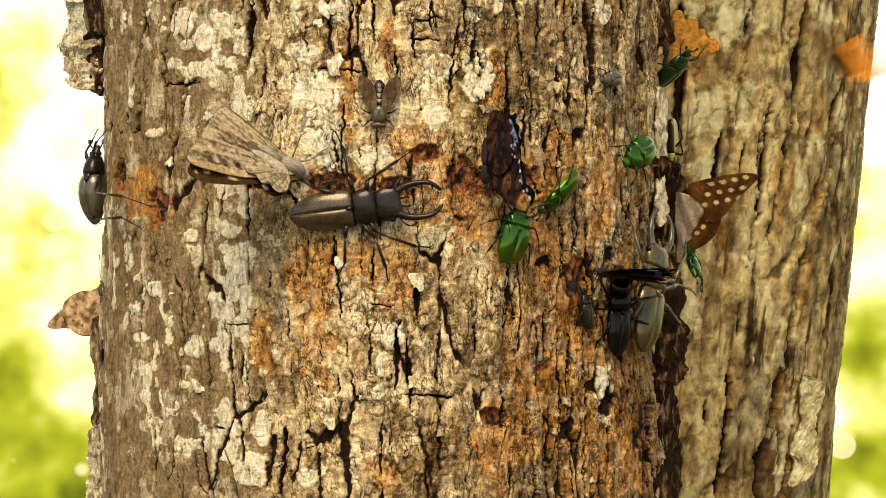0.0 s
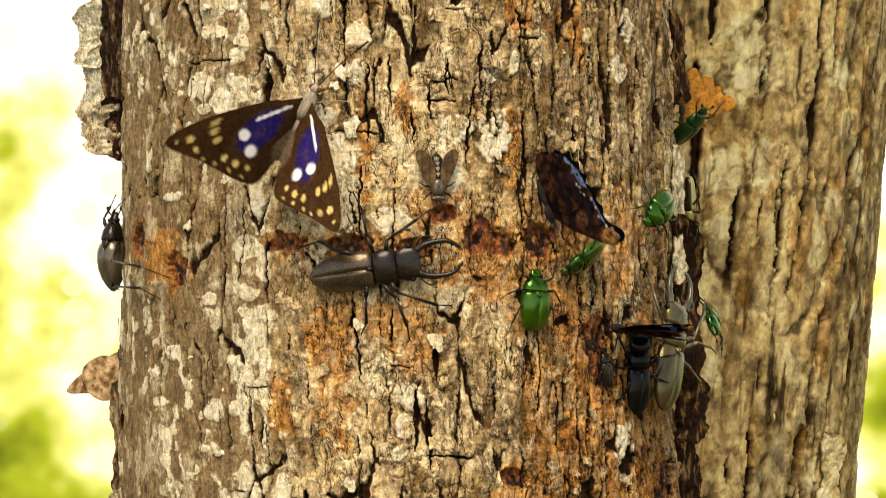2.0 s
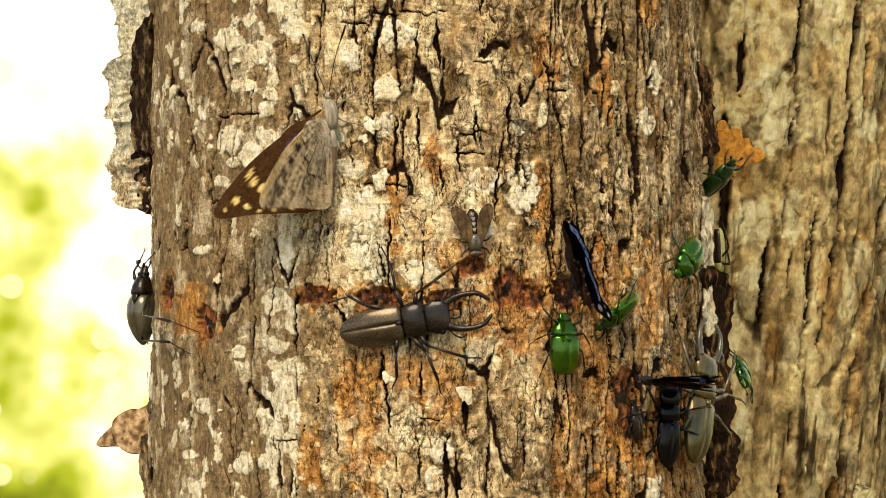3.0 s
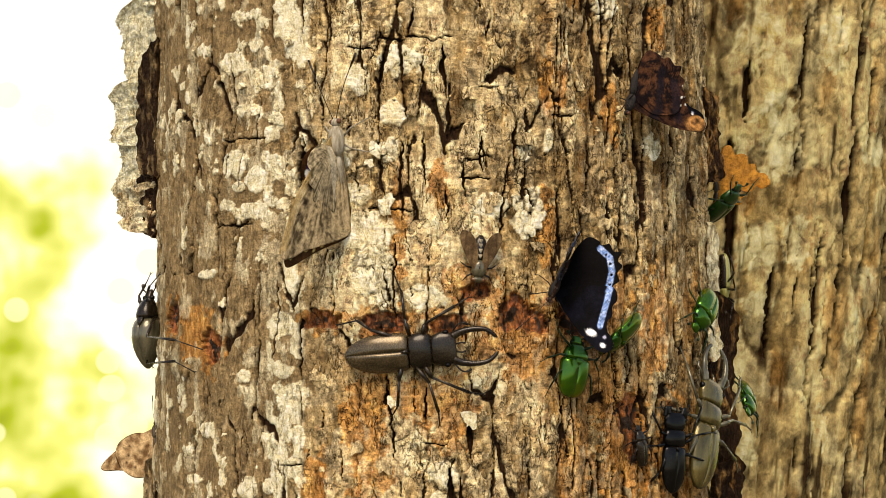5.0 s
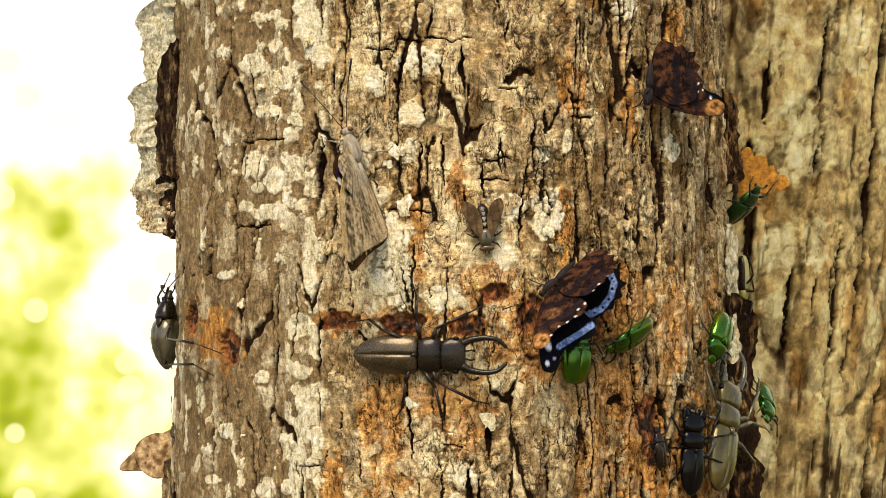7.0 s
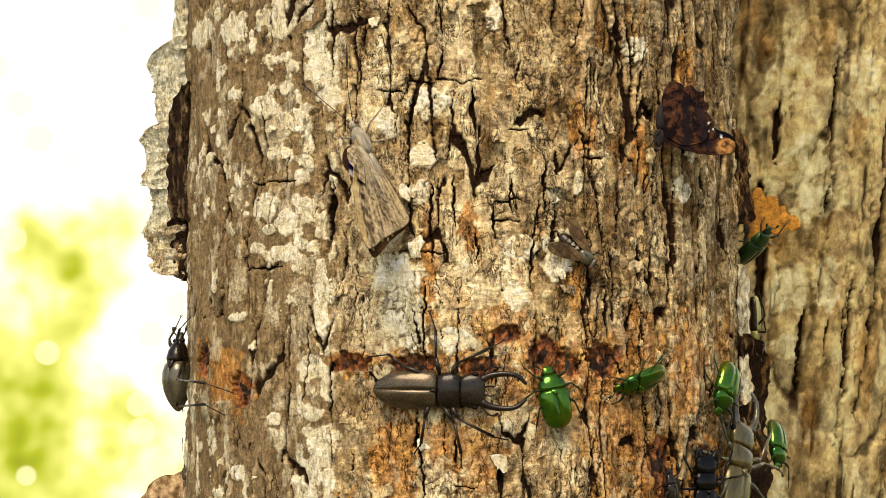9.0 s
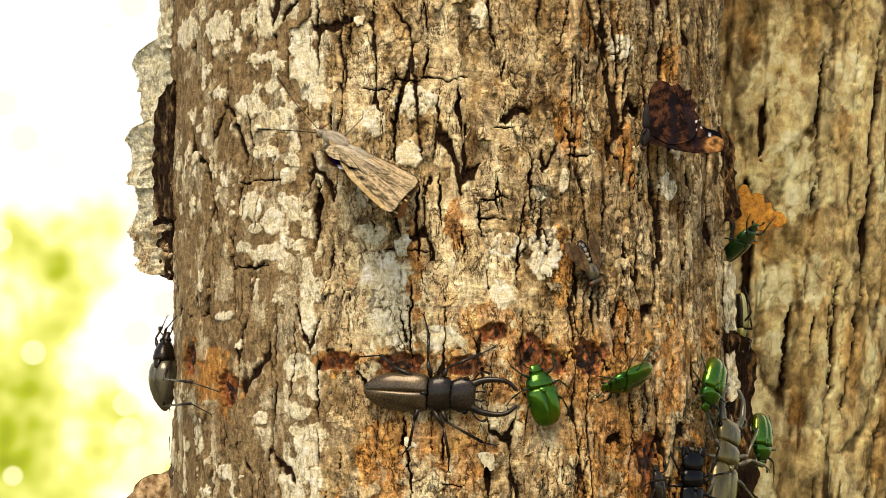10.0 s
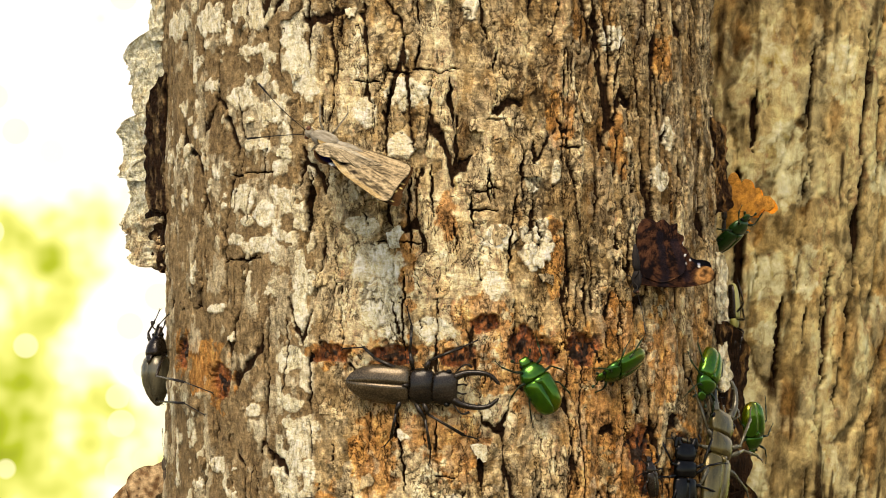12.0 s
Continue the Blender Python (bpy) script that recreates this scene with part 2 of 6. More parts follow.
def bark_relief(S, Z, seed, coarse=1.0, crust=0.0):
    """Relief in millimetres, how far it lies in a crack (painted dark as shade), the layers' level and tone, at arc
    length S and height Z in millimetres.
    """
    c = coarse
    jag = fbm(S / (1.3 * c), Z / (1.9 * c), seed + 2, 3, 0.6) - 0.5
    s = S + 3.4 * c * (fbm(S / (5.0 * c), Z / (9.0 * c), seed + 3, 3, 0.6) - 0.5) + 1.8 * c * jag + 7 * (fbm(S / 40, Z / 80, seed + 1, 2) - 0.5)
    z = Z + 5.0 * c * (fbm(S / (4.0 * c), Z / (5.0 * c), seed + 4, 3, 0.6) - 0.5) + 1.2 * c * (fbm(S / (1.5 * c), Z / (1.2 * c), seed + 5, 3, 0.6) - 0.5)
    side = step(40, 84, S) * (c < 1.2)
    mid = 1 - crust
    # upright plates, narrower towards one side, broader under the crust
    u = (s + 0.9 * np.maximum(0, s - 55) * (c < 1.2) - 0.25 * np.minimum(0, s + 50) * 0.5) / (13.0 * c)
    border, who, dip = cells(u, z / (58.0 * c), seed + 10, 2.6)
    far = border * 6.5 * c
    open_up = fbm(S / (11 * c), Z / (20 * c), seed + 50, 3)
    wide = c * (0.20 + 0.60 * np.clip((open_up - 0.47) * 4.5, 0, 1.0) + 0.4 * side) * (0.5 + 0.9 * fbm(S / 3, Z / 6, seed + 66, 2)) * (1 - 0.25 * crust)
    seam = (1 - step(0.45, 1.05, far / wide)) * step(0.40, 0.50, open_up + 0.06 * side - 0.05 * crust)
    lip = step(0.0, 2.2, far)
    # layers of cork, each flaked away in ragged terraces
    layers = 5.0 * fbm(s / (17 * c), z / (26 * c), seed + 20, 4, 0.5)
    base = np.floor(layers)
    edge = rift(layers, base, S, Z)
    rise = step(0.0, 0.7, edge)
    # thin shadow line along each step, also painted dark through inner
    wide = 0.40 * c * np.clip((fbm(S / 4.5, Z / 5.5, seed + 55, 3) - 0.46) * 7, 0, 1.2)
    under = (1 - step(0.4, 1.1, edge / np.maximum(wide, 0.05))) * step(0.10, 0.3, wide) * (1 - 0.6 * crust)
    # small flakes in crumbling stretches
    chip_edge, chip, chip_dip = cells(s / (4.2 * c), z / (4.6 * c), seed + 30, 2.2)
    flaky = step(0.44, 0.60, fbm(S / 15, Z / 26, seed + 80, 3)) * mid
    chip_line = (1 - step(0.10, 0.24, chip_edge)) * flaky * step(0.42, 0.56, fbm(S / 5, Z / 6, seed + 83, 2))
    # long thin upright cracks
    d = np.abs(rift(fbm(s / (11.0 * c) + 0.4 * side * s / 9, z / (60 * c), seed + 60, 2, 0.4), 0.5, S, Z))
    wide = (0.20 + 0.30 * side + 0.12 * crust) * c * np.clip((fbm(S / 9, Z / 18, seed + 61, 3) - 0.44 + 0.06 * side) * 9, 0, 1.5)
    furrow = (1 - step(0.5, 1.15, d / np.maximum(wide, 0.05))) * step(0.10, 0.25, wide)
    h = 0.50 * (base - 2.5 + rise) * (0.30 + 0.70 * mid) + (1.1 * (who - 0.5) + 0.9 * dip + 0.8 * (lip - 1)) * (0.35 + 0.65 * mid)
    h = h + (0.55 * (chip - 0.5) + 0.5 * chip_dip) * (0.25 + 0.75 * flaky) * mid
    h = h + (1.4 + 1.8 * side) * (fbm(s / (8 * c) + 0.35 * side * s / 9, z / (85 * c), seed + 92, 3) - 0.5)
    # fine lines across the grain of the cork, and a crumb of its own
    h = h + 0.45 * mid * (1 - 0.6 * side) * (fbm(S / 7.0, Z / 1.15, seed + 94, 2, 0.5) - 0.5) + 0.40 * (0.25 + 0.75 * mid) * (fbm(S / 1.6, Z / 1.8, seed + 95, 3, 0.6) - 0.5)
    h = h - (1.3 + 0.7 * side) * seam - (0.8 + 0.8 * side) * furrow - 0.45 * under - 0.35 * chip_line
    # shade of seams, furrows, step edges and chips, carried as colour
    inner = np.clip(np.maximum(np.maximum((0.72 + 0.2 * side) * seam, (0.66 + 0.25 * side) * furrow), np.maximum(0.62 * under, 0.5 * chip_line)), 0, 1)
    level = (who - 0.5) * 0.55 + (np.mod(base * 0.618, 1.0) - 0.5) * 0.5 + 0.3 * (chip - 0.5) * flaky + 0.3 * (fbm(s / 3, z / 4, seed + 97, 3) - 0.5)
    tone = np.clip(0.5 + 0.45 * level + 1.0 * (fbm(s / 5, z / 11, seed + 98, 4, 0.6) - 0.5), 0, 1)
    return h, inner, level, tone, flaky


def crack(S, Z, s0, top, bottom, wide, seed):
    """A long upright split at arc length s0 between two heights, 1 at its bottom."""
    line = s0 + 5 * (fbm(Z / 30.0, Z * 0 + seed, seed, 3) - 0.5) + 2.0 * (fbm(Z / 3.0, Z * 0 + seed, seed + 1, 3) - 0.5)
    w = wide * step(top + 4, top - 10, Z) * step(bottom - 4, bottom + 10, Z) * (0.35 + 1.5 * fbm(Z / 9.0, Z * 0 - seed, seed + 2, 4, 0.6))
    return (1 - step(0.6, 1.0, np.abs(S - line) / np.maximum(w, 1e-3))) * (w > 0.15)


def cross_crack(S, Z, x1, x2, z0, wide, seed):
    """A ragged split across the bark between two lateral offsets, 1 at its bottom."""
    s1, s2 = arc(x1, RMM), arc(x2, RMM)
    line = z0 + 3.5 * (fbm(S / 5.0, S * 0 + seed, seed, 4, 0.6) - 0.5)
    w = wide * step(s1 - 1, s1 + 2, S) * step(s2 + 1, s2 - 2, S) * (0.3 + 1.4 * fbm(S / 3.0, S * 0 - seed, seed + 2, 3))
    return (1 - step(0.5, 1.0, np.abs(Z - line) / np.maximum(w, 1e-3))) * (w > 0.1)


class Patch:
    """Ragged growths on the bark: lateral offset and height from the eye line, half sizes, all in millimetres."""

    def __init__(self, x, z, w, hgt, along=False):
        self.s, self.z, self.w, self.h = (x if along else arc(x, RMM)), z, w, hgt


# upright splits: lateral offset, upper and lower end, half width; cross splits: two lateral offsets, height, half width
SPLITS_A = [
    (-81.8, 64, 45, 1.7), (-81.8, 45, 25, 0.9), (-91.5, 67, 54, 0.6), (-87, 66, 60, 0.9), (-64.7, 50, 21, 1.2), (-66.1, 23, -9, 1.5), (-64.5, -9, -27, 1),
    (-63.7, -29, -36, 1.7), (-64.9, -36, -60, 0.9), (-48.5, 97, 75, 2.3), (-50.8, 75, 65, 0.9), (-47.8, 30, 2, 1.5), (-47.1, 1, -14, 1), (-114.6, 106, 91, 3.2),
    (-120.6, 84, 71, 1.2), (-119.7, 69, 56, 1.2), (-111.4, 0, -14, 1), (-83.1, 4, -18, 1.2), (-83.3, -13, -32, 1), (-112.5, -45, -57, 3.2), (-106.5, -67, -95, 2.6),
    (-108.9, -97, -108, 2.6), (-83.3, -88, -102, 1.6), (-77.7, -62, -77, 0.7)]
SPLITS_B = [
    (-71, -80, -92, 0.6), (-51.3, -40, -57, 1.3), (-55, -55, -68, 1.2), (-36, -66, -98, 2.2), (-34.2, -23, -37, 0.9), (-45.5, 60, 47, 0.8), (-39.9, 62, 47, 0.8),
    (-13.4, 3, -26, 1.2), (-13.4, -49, -55, 2.6), (-12.6, -56, -78, 0.8), (-8.4, 96, 65, 1.2), (-10.6, 59, 22, 0.8), (10.1, 76, 66, 1.7), (35.7, 92, 83, 1.2),
    (32.1, 83, 54, 0.9), (0.8, 0, -12, 1.3), (17.1, -13, -26, 2.6), (10.1, -32, -54, 2), (14.3, -35, -61, 1.6), (22.5, 96, 83, 0.9), (21.4, -84, -98, 1.4),
    (53, 78, 46, 2), (60.2, 58, 32, 1.4), (-18.9, -35, -46, 0.9)]
SPLITS_C = [
    (-4, 72, 66, 1.2), (80.7, 34, 1, 1.8), (87.5, 100, 87, 1), (88, 75, 48, 1), (95.3, 16, 0, 1.3), (112, 105, 81, 2.2), (108.2, 69, 47, 1.7),
    (104.2, 103, 80, 0.9), (80.2, -56, -81, 1.3), (70.3, -58, -88, 1.1), (105.1, -37, -70, 1.2), (59.3, 2, -13, 1.2), (55.7, -9, -21, 1.4), (116, -60, -108, 5.5),
    (48.5, -55, -71, 2), (64.8, -44, -62, 1.3), (94.2, -80, -94, 1.3), (41.8, -26, -44, 0.8), (46.3, -13, -22, 0.9), (99.4, 44, 26, 0.9), (110.5, 78, 69, 1),
    (-108.1, 183, 156, 1.1), (-113.6, 156, 146, 3), (-120.1, 150, 71, 3.2)]
SPLITS_D = [
    (-100.8, 165, 125, 1.5), (-103.9, 166, 148, 2.6), (-87.1, 129, 118, 2), (-86.6, 119, 99, 0.8), (-93.8, 112, 100, 0.8), (-108.6, 104, 86, 0.7), (-88.6, 182, 170, 1.6),
    (-80.6, 180, 154, 0.7), (-59.1, 159, 134, 1), (-47.5, 172, 140, 1.2), (-49.2, 99, 71, 2.2), (-43.4, 127, 116, 2), (-34.7, 160, 150, 2.2), (-37.1, 151, 132, 1),
    (-18.2, 143, 131, 1), (-17.1, 132, 109, 1.4), (-5.7, 148, 136, 1.6), (9.4, 132, 116, 2.3), (-4.5, 169, 154, 0.9), (-0, 100, 78, 1), (23, 100, 86, 0.8),
    (36.9, 104, 89, 1.8), (34, 89, 78, 1.1), (53.9, 139, 118, 1.4)]
SPLITS_E = [
    (67.9, 148, 135, 0.9), (68.2, 120, 101, 2), (64.5, 99, 78, 1.2), (83.3, 103, 80, 1.3), (26.2, 159, 151, 0.9), (51.4, 171, 159, 0.9), (91.4, 169, 146, 1),
    (100.4, 178, 162, 1.3), (100.7, 112, 77, 1.5), (109.9, 125, 76, 2.2), (125, 189, 169, 2), (92.7, 104, 85, 1), (109.4, 164, 143, 1.2), (76.6, 162, 153, 0.9),
    (40.4, 89, 74, 0.8), (17.3, 87, 74, 1.3)]
CROSS_SPLITS = [
    (12.9, 31.3, -57, 1.1), (-26, -19.4, -76, 0.6), (-81, -68.6, 66, 0.6), (-21.6, -4, 69, 0.7), (0.3, 9, -22, 0.7), (-56.6, -47.4, -30, 0.6), (-64.9, -57.8, -71, 0.7),
    (-17.2, -6.8, 136, 1.2), (21.1, 35.4, 117, 0.7), (-82.5, -62.5, 100, 0.7), (-29.6, -16.2, 133, 0.7), (-85.4, -70.1, 66, 0.8), (16.2, 28.3, 89, 0.9), (50.8, 61, 107, 0.8),
    (-7.2, 12.6, 136, 0.8), (-130.9, -121.4, 129, 1), (13.9, 27, 81, 0.8)]
# lichen: lateral offset, height, half sizes
LICHEN_A = [
    (-67.3, 84, 5.8, 6.1), (-61.1, 89, 3.3, 3.9), (-68.6, 71, 10.3, 3.9), (-55.5, 73, 3.7, 2.6), (-50.8, 55, 4.6, 5.7), (-90.2, 47, 5.7, 2.2), (-56.6, 25, 7.4, 5.2),
    (-51.5, -3, 6.9, 5.9), (-54.3, -11, 2.3, 2.2), (-57.1, -18, 7.5, 3.5), (-49.4, -19, 3, 4.8), (-71, -39, 4.8, 5.2), (-90.2, -16, 7.3, 3.5), (-61.4, -38, 2.8, 3.1),
    (-96.3, -36, 5.6, 2.2), (-41.7, -70, 5.8, 6.5), (-46.9, -86, 7.5, 7), (-24.9, -89, 4.5, 3.5), (-26, 76, 5.9, 4.4), (-21.6, 60, 9.4, 8.7), (-20.5, 45, 9, 10),
    (-16.1, 33, 6.7, 6.1), (-12.3, 92, 3.1, 6.1), (-30.2, 91, 2.8, 5.7)]
LICHEN_B = [
    (0.3, 35, 8.7, 5.2), (6.9, -33, 5.2, 6.1), (5.1, -45, 4.4, 4.8), (2.9, -55, 2.6, 3.5), (23.8, 52, 4, 5.2), (26.5, 70, 7.2, 4.8), (41.8, 68, 7.1, 9.2),
    (93, 97, 5.5, 5.7), (93, -59, 6.3, 12.2), (-74.7, -54, 3.2, 1.7), (-64.9, -111, 2.8, 2.2), (-74.7, 81, 3.8, 2.2), (-72.2, 6, 4.9, 3.1),
    (-55.5, 7, 4.7, 3.1), (-77.1, 131, 8.3, 4.4), (-68, 137, 2.7, 2), (-73.4, 112, 4.1, 2.6), (-65.5, 110, 2.3, 3.5), (-67, 84, 5.3, 5.2), (-77.4, 90, 8.6, 5.7),
    (-71.7, 166, 11.9, 7.8), (-54.8, 151, 5.3, 7.8), (-51.4, 139, 4.7, 3.9)]
LICHEN_C = [
    (-46.6, 130, 4, 2.2), (-8.5, 127, 9.3, 6.5), (-24.8, 121, 5, 6.5), (-12.1, 107, 5.8, 5.2), (-10.5, 142, 3.1, 3.1), (49.5, 96, 2, 4.8), (-29.1, 77, 5.1, 3.1),
    (-59.8, 74, 3.6, 2.4), (17.4, 162, 3.6, 6.1), (-91.5, 166, 11.2, 6.5), (-108.2, 169, 13, 6.5), (40.5, 94, 3.3, 5.2), (73.6, 152, 5.9, 5.2), (-80.1, 74, 4.8, 2.6),
    (97.1, 116, 4.3, 6.5)]
LICHEN = [Patch(*row) for row in LICHEN_A + LICHEN_B + LICHEN_C]
GOUGES = [Patch(-108, 31, 8, 7), Patch(-88.5, 17.3, 7.5, 8.5), Patch(-40, 26.5, 8.5, 4.5), Patch(-16, 25, 9, 4.5), Patch(9, 24.5, 9, 4.5), Patch(35, 29, 7, 7.5), Patch(42, 25, 8, 6),
          Patch(58.5, 26.5, 8.5, 8), Patch(81, -12, 7.5, 8.5), Patch(84, -24, 7, 9), Patch(100, -20, 8, 14), Patch(20, 37, 7, 4), Patch(47, -66, 6, 4), Patch(112, -84, 9, 26)]
RUST = [Patch(-22, -6, 8, 22), Patch(-8, -4, 14, 8), Patch(8, -8, 12, 16), Patch(40, 18, 26, 14), Patch(68, 6, 16, 26), Patch(80, -30, 18, 24), Patch(-22, -34, 8, 22), Patch(-44, -36, 7, 14),
        Patch(100, -48, 14, 30), Patch(74, 36, 12, 14), Patch(-96, 24, 16, 13), Patch(92, 26, 10, 22), Patch(18, 40, 11, 10), Patch(6, 78, 4, 10), Patch(52, 118, 6, 14), Patch(-10, 60, 4, 24),
        Patch(96, 146, 8, 12), Patch(98, -78, 18, 32), Patch(70, -60, 8, 20), Patch(52, -76, 16, 12), Patch(-28, -12, 6, 14), Patch(4, -88, 8, 8), Patch(48, 62, 5, 16), Patch(76, 108, 5, 14)]


def patches(S, Z, items, seed, rag=0.55):
    out = np.zeros(S.shape)
    for i, p in enumerate(items):
        near = (np.abs(S - p.s) < 2.4 * p.w) & (np.abs(Z - p.z) < 2.4 * p.h)
        if near.any():
            out[near] = np.maximum(out[near], blob(S[near], Z[near], p.s, p.z, p.w, p.h, seed + 7 * i, rag))
    return out


def feeding_tree():
    tree = tagged(new("oak_tree"), "broad oak trunk with flaky tan bark, white lichen and oozing wounds", "tree")
    tree.location = (AXIS_X, 0, 0)
    s_ax = axis(0.43, -192, 192, 5, -math.pi * RMM, math.pi * RMM)[:-1]
    z_ax = axis(0.43, -110, 186, 30, -1350, 1400)
    Z, S = np.meshgrid(z_ax, s_ax, indexing="ij")
    left = 1 - step(-62, -30, S + 14 * (fbm(S / 20, Z / 24, 7, 3) - 0.5) * 2)
    # the crusted side is smoother between its long cracks
    h, inner, level, tone, flaky = bark_relief(S, Z, 100, 1.0, left)
    for i, (x, top, bottom, wide) in enumerate(SPLITS_A + SPLITS_B + SPLITS_C + SPLITS_D + SPLITS_E):
        s0 = arc(x, RMM)
        near = np.abs(S - s0) < 12
        k = crack(S[near], Z[near], s0, top, bottom, 0.62 * wide, 1000 + 13 * i)
        h[near] -= (1.4 + 0.9 * wide) * k
        # the shade inside the split goes into the colour too
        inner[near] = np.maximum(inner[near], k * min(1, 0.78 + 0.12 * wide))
    for i, (x1, x2, z0, wide) in enumerate(CROSS_SPLITS):
        near = np.abs(Z - z0) < 5
        k = cross_crack(S[near], Z[near], x1, x2, z0, 0.6 * wide, 1900 + 17 * i)
        h[near] -= 1.6 * k
        # likewise painted shade in the cross splits
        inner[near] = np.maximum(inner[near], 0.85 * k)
    lichen = patches(S, Z, [Patch(p.s, p.z, 1.06 * p.w, 1.06 * p.h, True) for p in LICHEN], 300, 0.5)
    flecks = step(0.622, 0.632, fbm(S / 5, Z / 6, 411, 4)) * step(0.42, 0.55, fbm(S / 45, Z / 55, 420, 2)) * (0.2 + 0.8 * left)
    film = 0.34 * step(0.575, 0.61, fbm(S / 10, Z / 12, 431, 5, 0.6)) * (0.3 + 0.7 * left)
    lichen = np.maximum(np.maximum(lichen, flecks), film)
    column = step(0.515, 0.535, fbm(S / 6, Z / 8, 441, 4) + 0.05 * step(60, -10, Z)) * (1 - step(0.72, 1.0, np.abs(S + 57 - 0.02 * Z) / 9.5))
    lichen = np.maximum(lichen, 0.95 * column)
    lichen = lichen * (1 - 0.8 * inner)
    gouge = patches(S, Z, GOUGES, 500, 0.5)
    # the dark of each wound's hollow, painted through the same channel
    core = patches(S, Z, [Patch(p.s, p.z - 0.6, 0.55 * p.w, 0.5 * p.h, True) for p in GOUGES], 560, 0.7) * step(0.30, 0.55, fbm(S / 1.4, Z / 3.0, 565, 3))
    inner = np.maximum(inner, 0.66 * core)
    for p in GOUGES:
        p.w, p.h = p.w * 1.25, p.h * 1.25
    halo = patches(S, Z, GOUGES, 540, 0.9)
    rust = np.maximum(patches(S, Z, RUST, 600, 0.7), halo)
    rust = np.maximum(rust, 0.28 * step(0.62, 0.74, fbm(S / 6, Z / 26, 640, 4)) * (1 - left))
    rust = np.maximum(rust, 0.66 * step(0.42, 0.60, fbm(S / 7, Z / 34, 650, 4)) * step(22, 58, S) * step(56, 30, Z))
    h = h * (1 - 0.5 * lichen) + 0.45 * lichen - gouge * (3.6 + 5.0 * (fbm(S / 1.6, Z / 5.0, 520, 3) - 0.5) * 2)
    h = np.where(gouge > 0.4, h * 0.6, h)
    green = 0.4 * step(0.55, 0.72, fbm(S / 30, Z / 40, 700, 3))
    pale = step(0.44, 0.62, fbm(S / 14, Z / 20, 710, 4) + 0.15 * np.exp(-((S + 10) / 36) ** 2 - ((Z - 22) / 42) ** 2)) * step(-62, -34, S) * (1 - 0.65 * step(34, 70, S))
    tone = np.clip(tone - 0.06 * step(40, 80, S) + 0.17 * np.exp(-((S + 4) / 46) ** 2), 0, 1)
    pale = pale * (1 - 0.80 * step(0, -50, Z) * step(-35, 20, S)) * (1 - 0.45 * step(58, 92, Z + 0.3 * S) * step(-8, 16, S))
    tone = np.clip(tone - 0.07 * step(62, 92, Z) - 0.20 * step(-10, -60, Z) * step(-30, 30, S) - 0.03 * step(55, 95, Z + 0.3 * S) * step(-10, 16, S) - 0.10 * step(40, 15, Z) * step(10, 40, S), 0, 1)
    radius = RMM * (1 + np.where(Z < -500, ((-500 - Z) / 850) ** 2 * 0.35, 0) - np.clip(Z, 0, 1400) * 0.00004) + h + 2.5 * (fbm(S / 60, Z / 180, 720, 2) - 0.5) + step(140, 175, np.abs(S)) * (9.0 * (fbm(S / 40, Z / 46, 730, 3) - 0.5) + 4.0 * (fbm(S / 12, Z / 9, 733, 4, 0.6) - 0.5))
    th = S / RMM
    # the two ends of the girth meet behind
    seam = step(0, 40, math.pi * RMM - np.abs(S))
    radius = RMM + (radius - RMM) * seam
    pts = np.stack([radius * np.sin(th), -radius * np.cos(th), Z + 1350], -1) / 1000
    chart = np.stack([lichen * (1 - halo), rust * (1 - 0.7 * lichen), left * np.clip(1.06 + 0.25 * level, 0, 1), gouge * (0.85 + 0.15 * step(0.4, 0.6, fbm(S / 2.5, Z / 5, 530, 3)))], -1)
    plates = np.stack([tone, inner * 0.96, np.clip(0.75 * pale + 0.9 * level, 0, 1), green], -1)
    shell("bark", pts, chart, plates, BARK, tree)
    return tree


FAR_FURROWS = [
    (59.4, 132, 61, 2.2), (57, 62, 30, 1.9), (53.4, 30, 0, 1.5), (79.3, 3, -36, 1.9), (74.0, -34, -65, 2.0), (69.2, -65, -96, 3.8), (63.8, -93, -135, 3.4),
    (88.2, 43, 22, 2.4), (93.7, 92, 62, 1.6), (110, 99, 35, 1.0), (-7.7, 104, 39, 3.0), (29.9, 57, 36, 0.8), (42.2, 72, 36, 0.8), (36.5, -59, -134, 1.8),
    (24.1, -77, -95, 1.2), (28.0, 125, 113, 1.3), (108, -18, -62, 1.5), (89.0, -61, -85, 1.2), (83.7, -97, -134, 1.5), (39.7, -30, -47, 1.2)]
FAR_FURROWS_HIGH = [(-4.0, 169, 139, 2.0), (57.5, 207, 134, 1.6), (58.0, 125, 80, 1.4), (-9.7, 128, 98, 4.0), (24.9, 193, 151, 1.0), (45.0, 80, 14, 1.2), (18.4, 62, 15, 1.5), (70, 170, 120, 1.4)]
FAR_LICHEN = [Patch(*row, along=True) for row in (
    (7.1, 71, 12.6, 13.2), (15.6, 119, 15.0, 12.0), (84.1, -90, 7.8, 13.5), (79.3, -118, 6.0, 15.0), (104, -120, 6.0, 12.0), (100, 74, 4.8, 13.5), (110, 59, 3.0, 18.0),
    (77.0, 55, 6.6, 7.2), (11.8, 42, 12.0, 6.0), (51.8, -24, 7.0, 12.0), (52.0, -54, 5.4, 6.6), (75.2, 124, 12.0, 9.0), (10.9, -35, 7.0, 10.0), (110, -3, 4.2, 9.0),
    (-0.6, 187, 12.0, 18.0), (12.0, 139, 12.0, 15.0), (40.6, 179, 9.0, 18.0), (29.6, 74, 9.0, 14.0))]


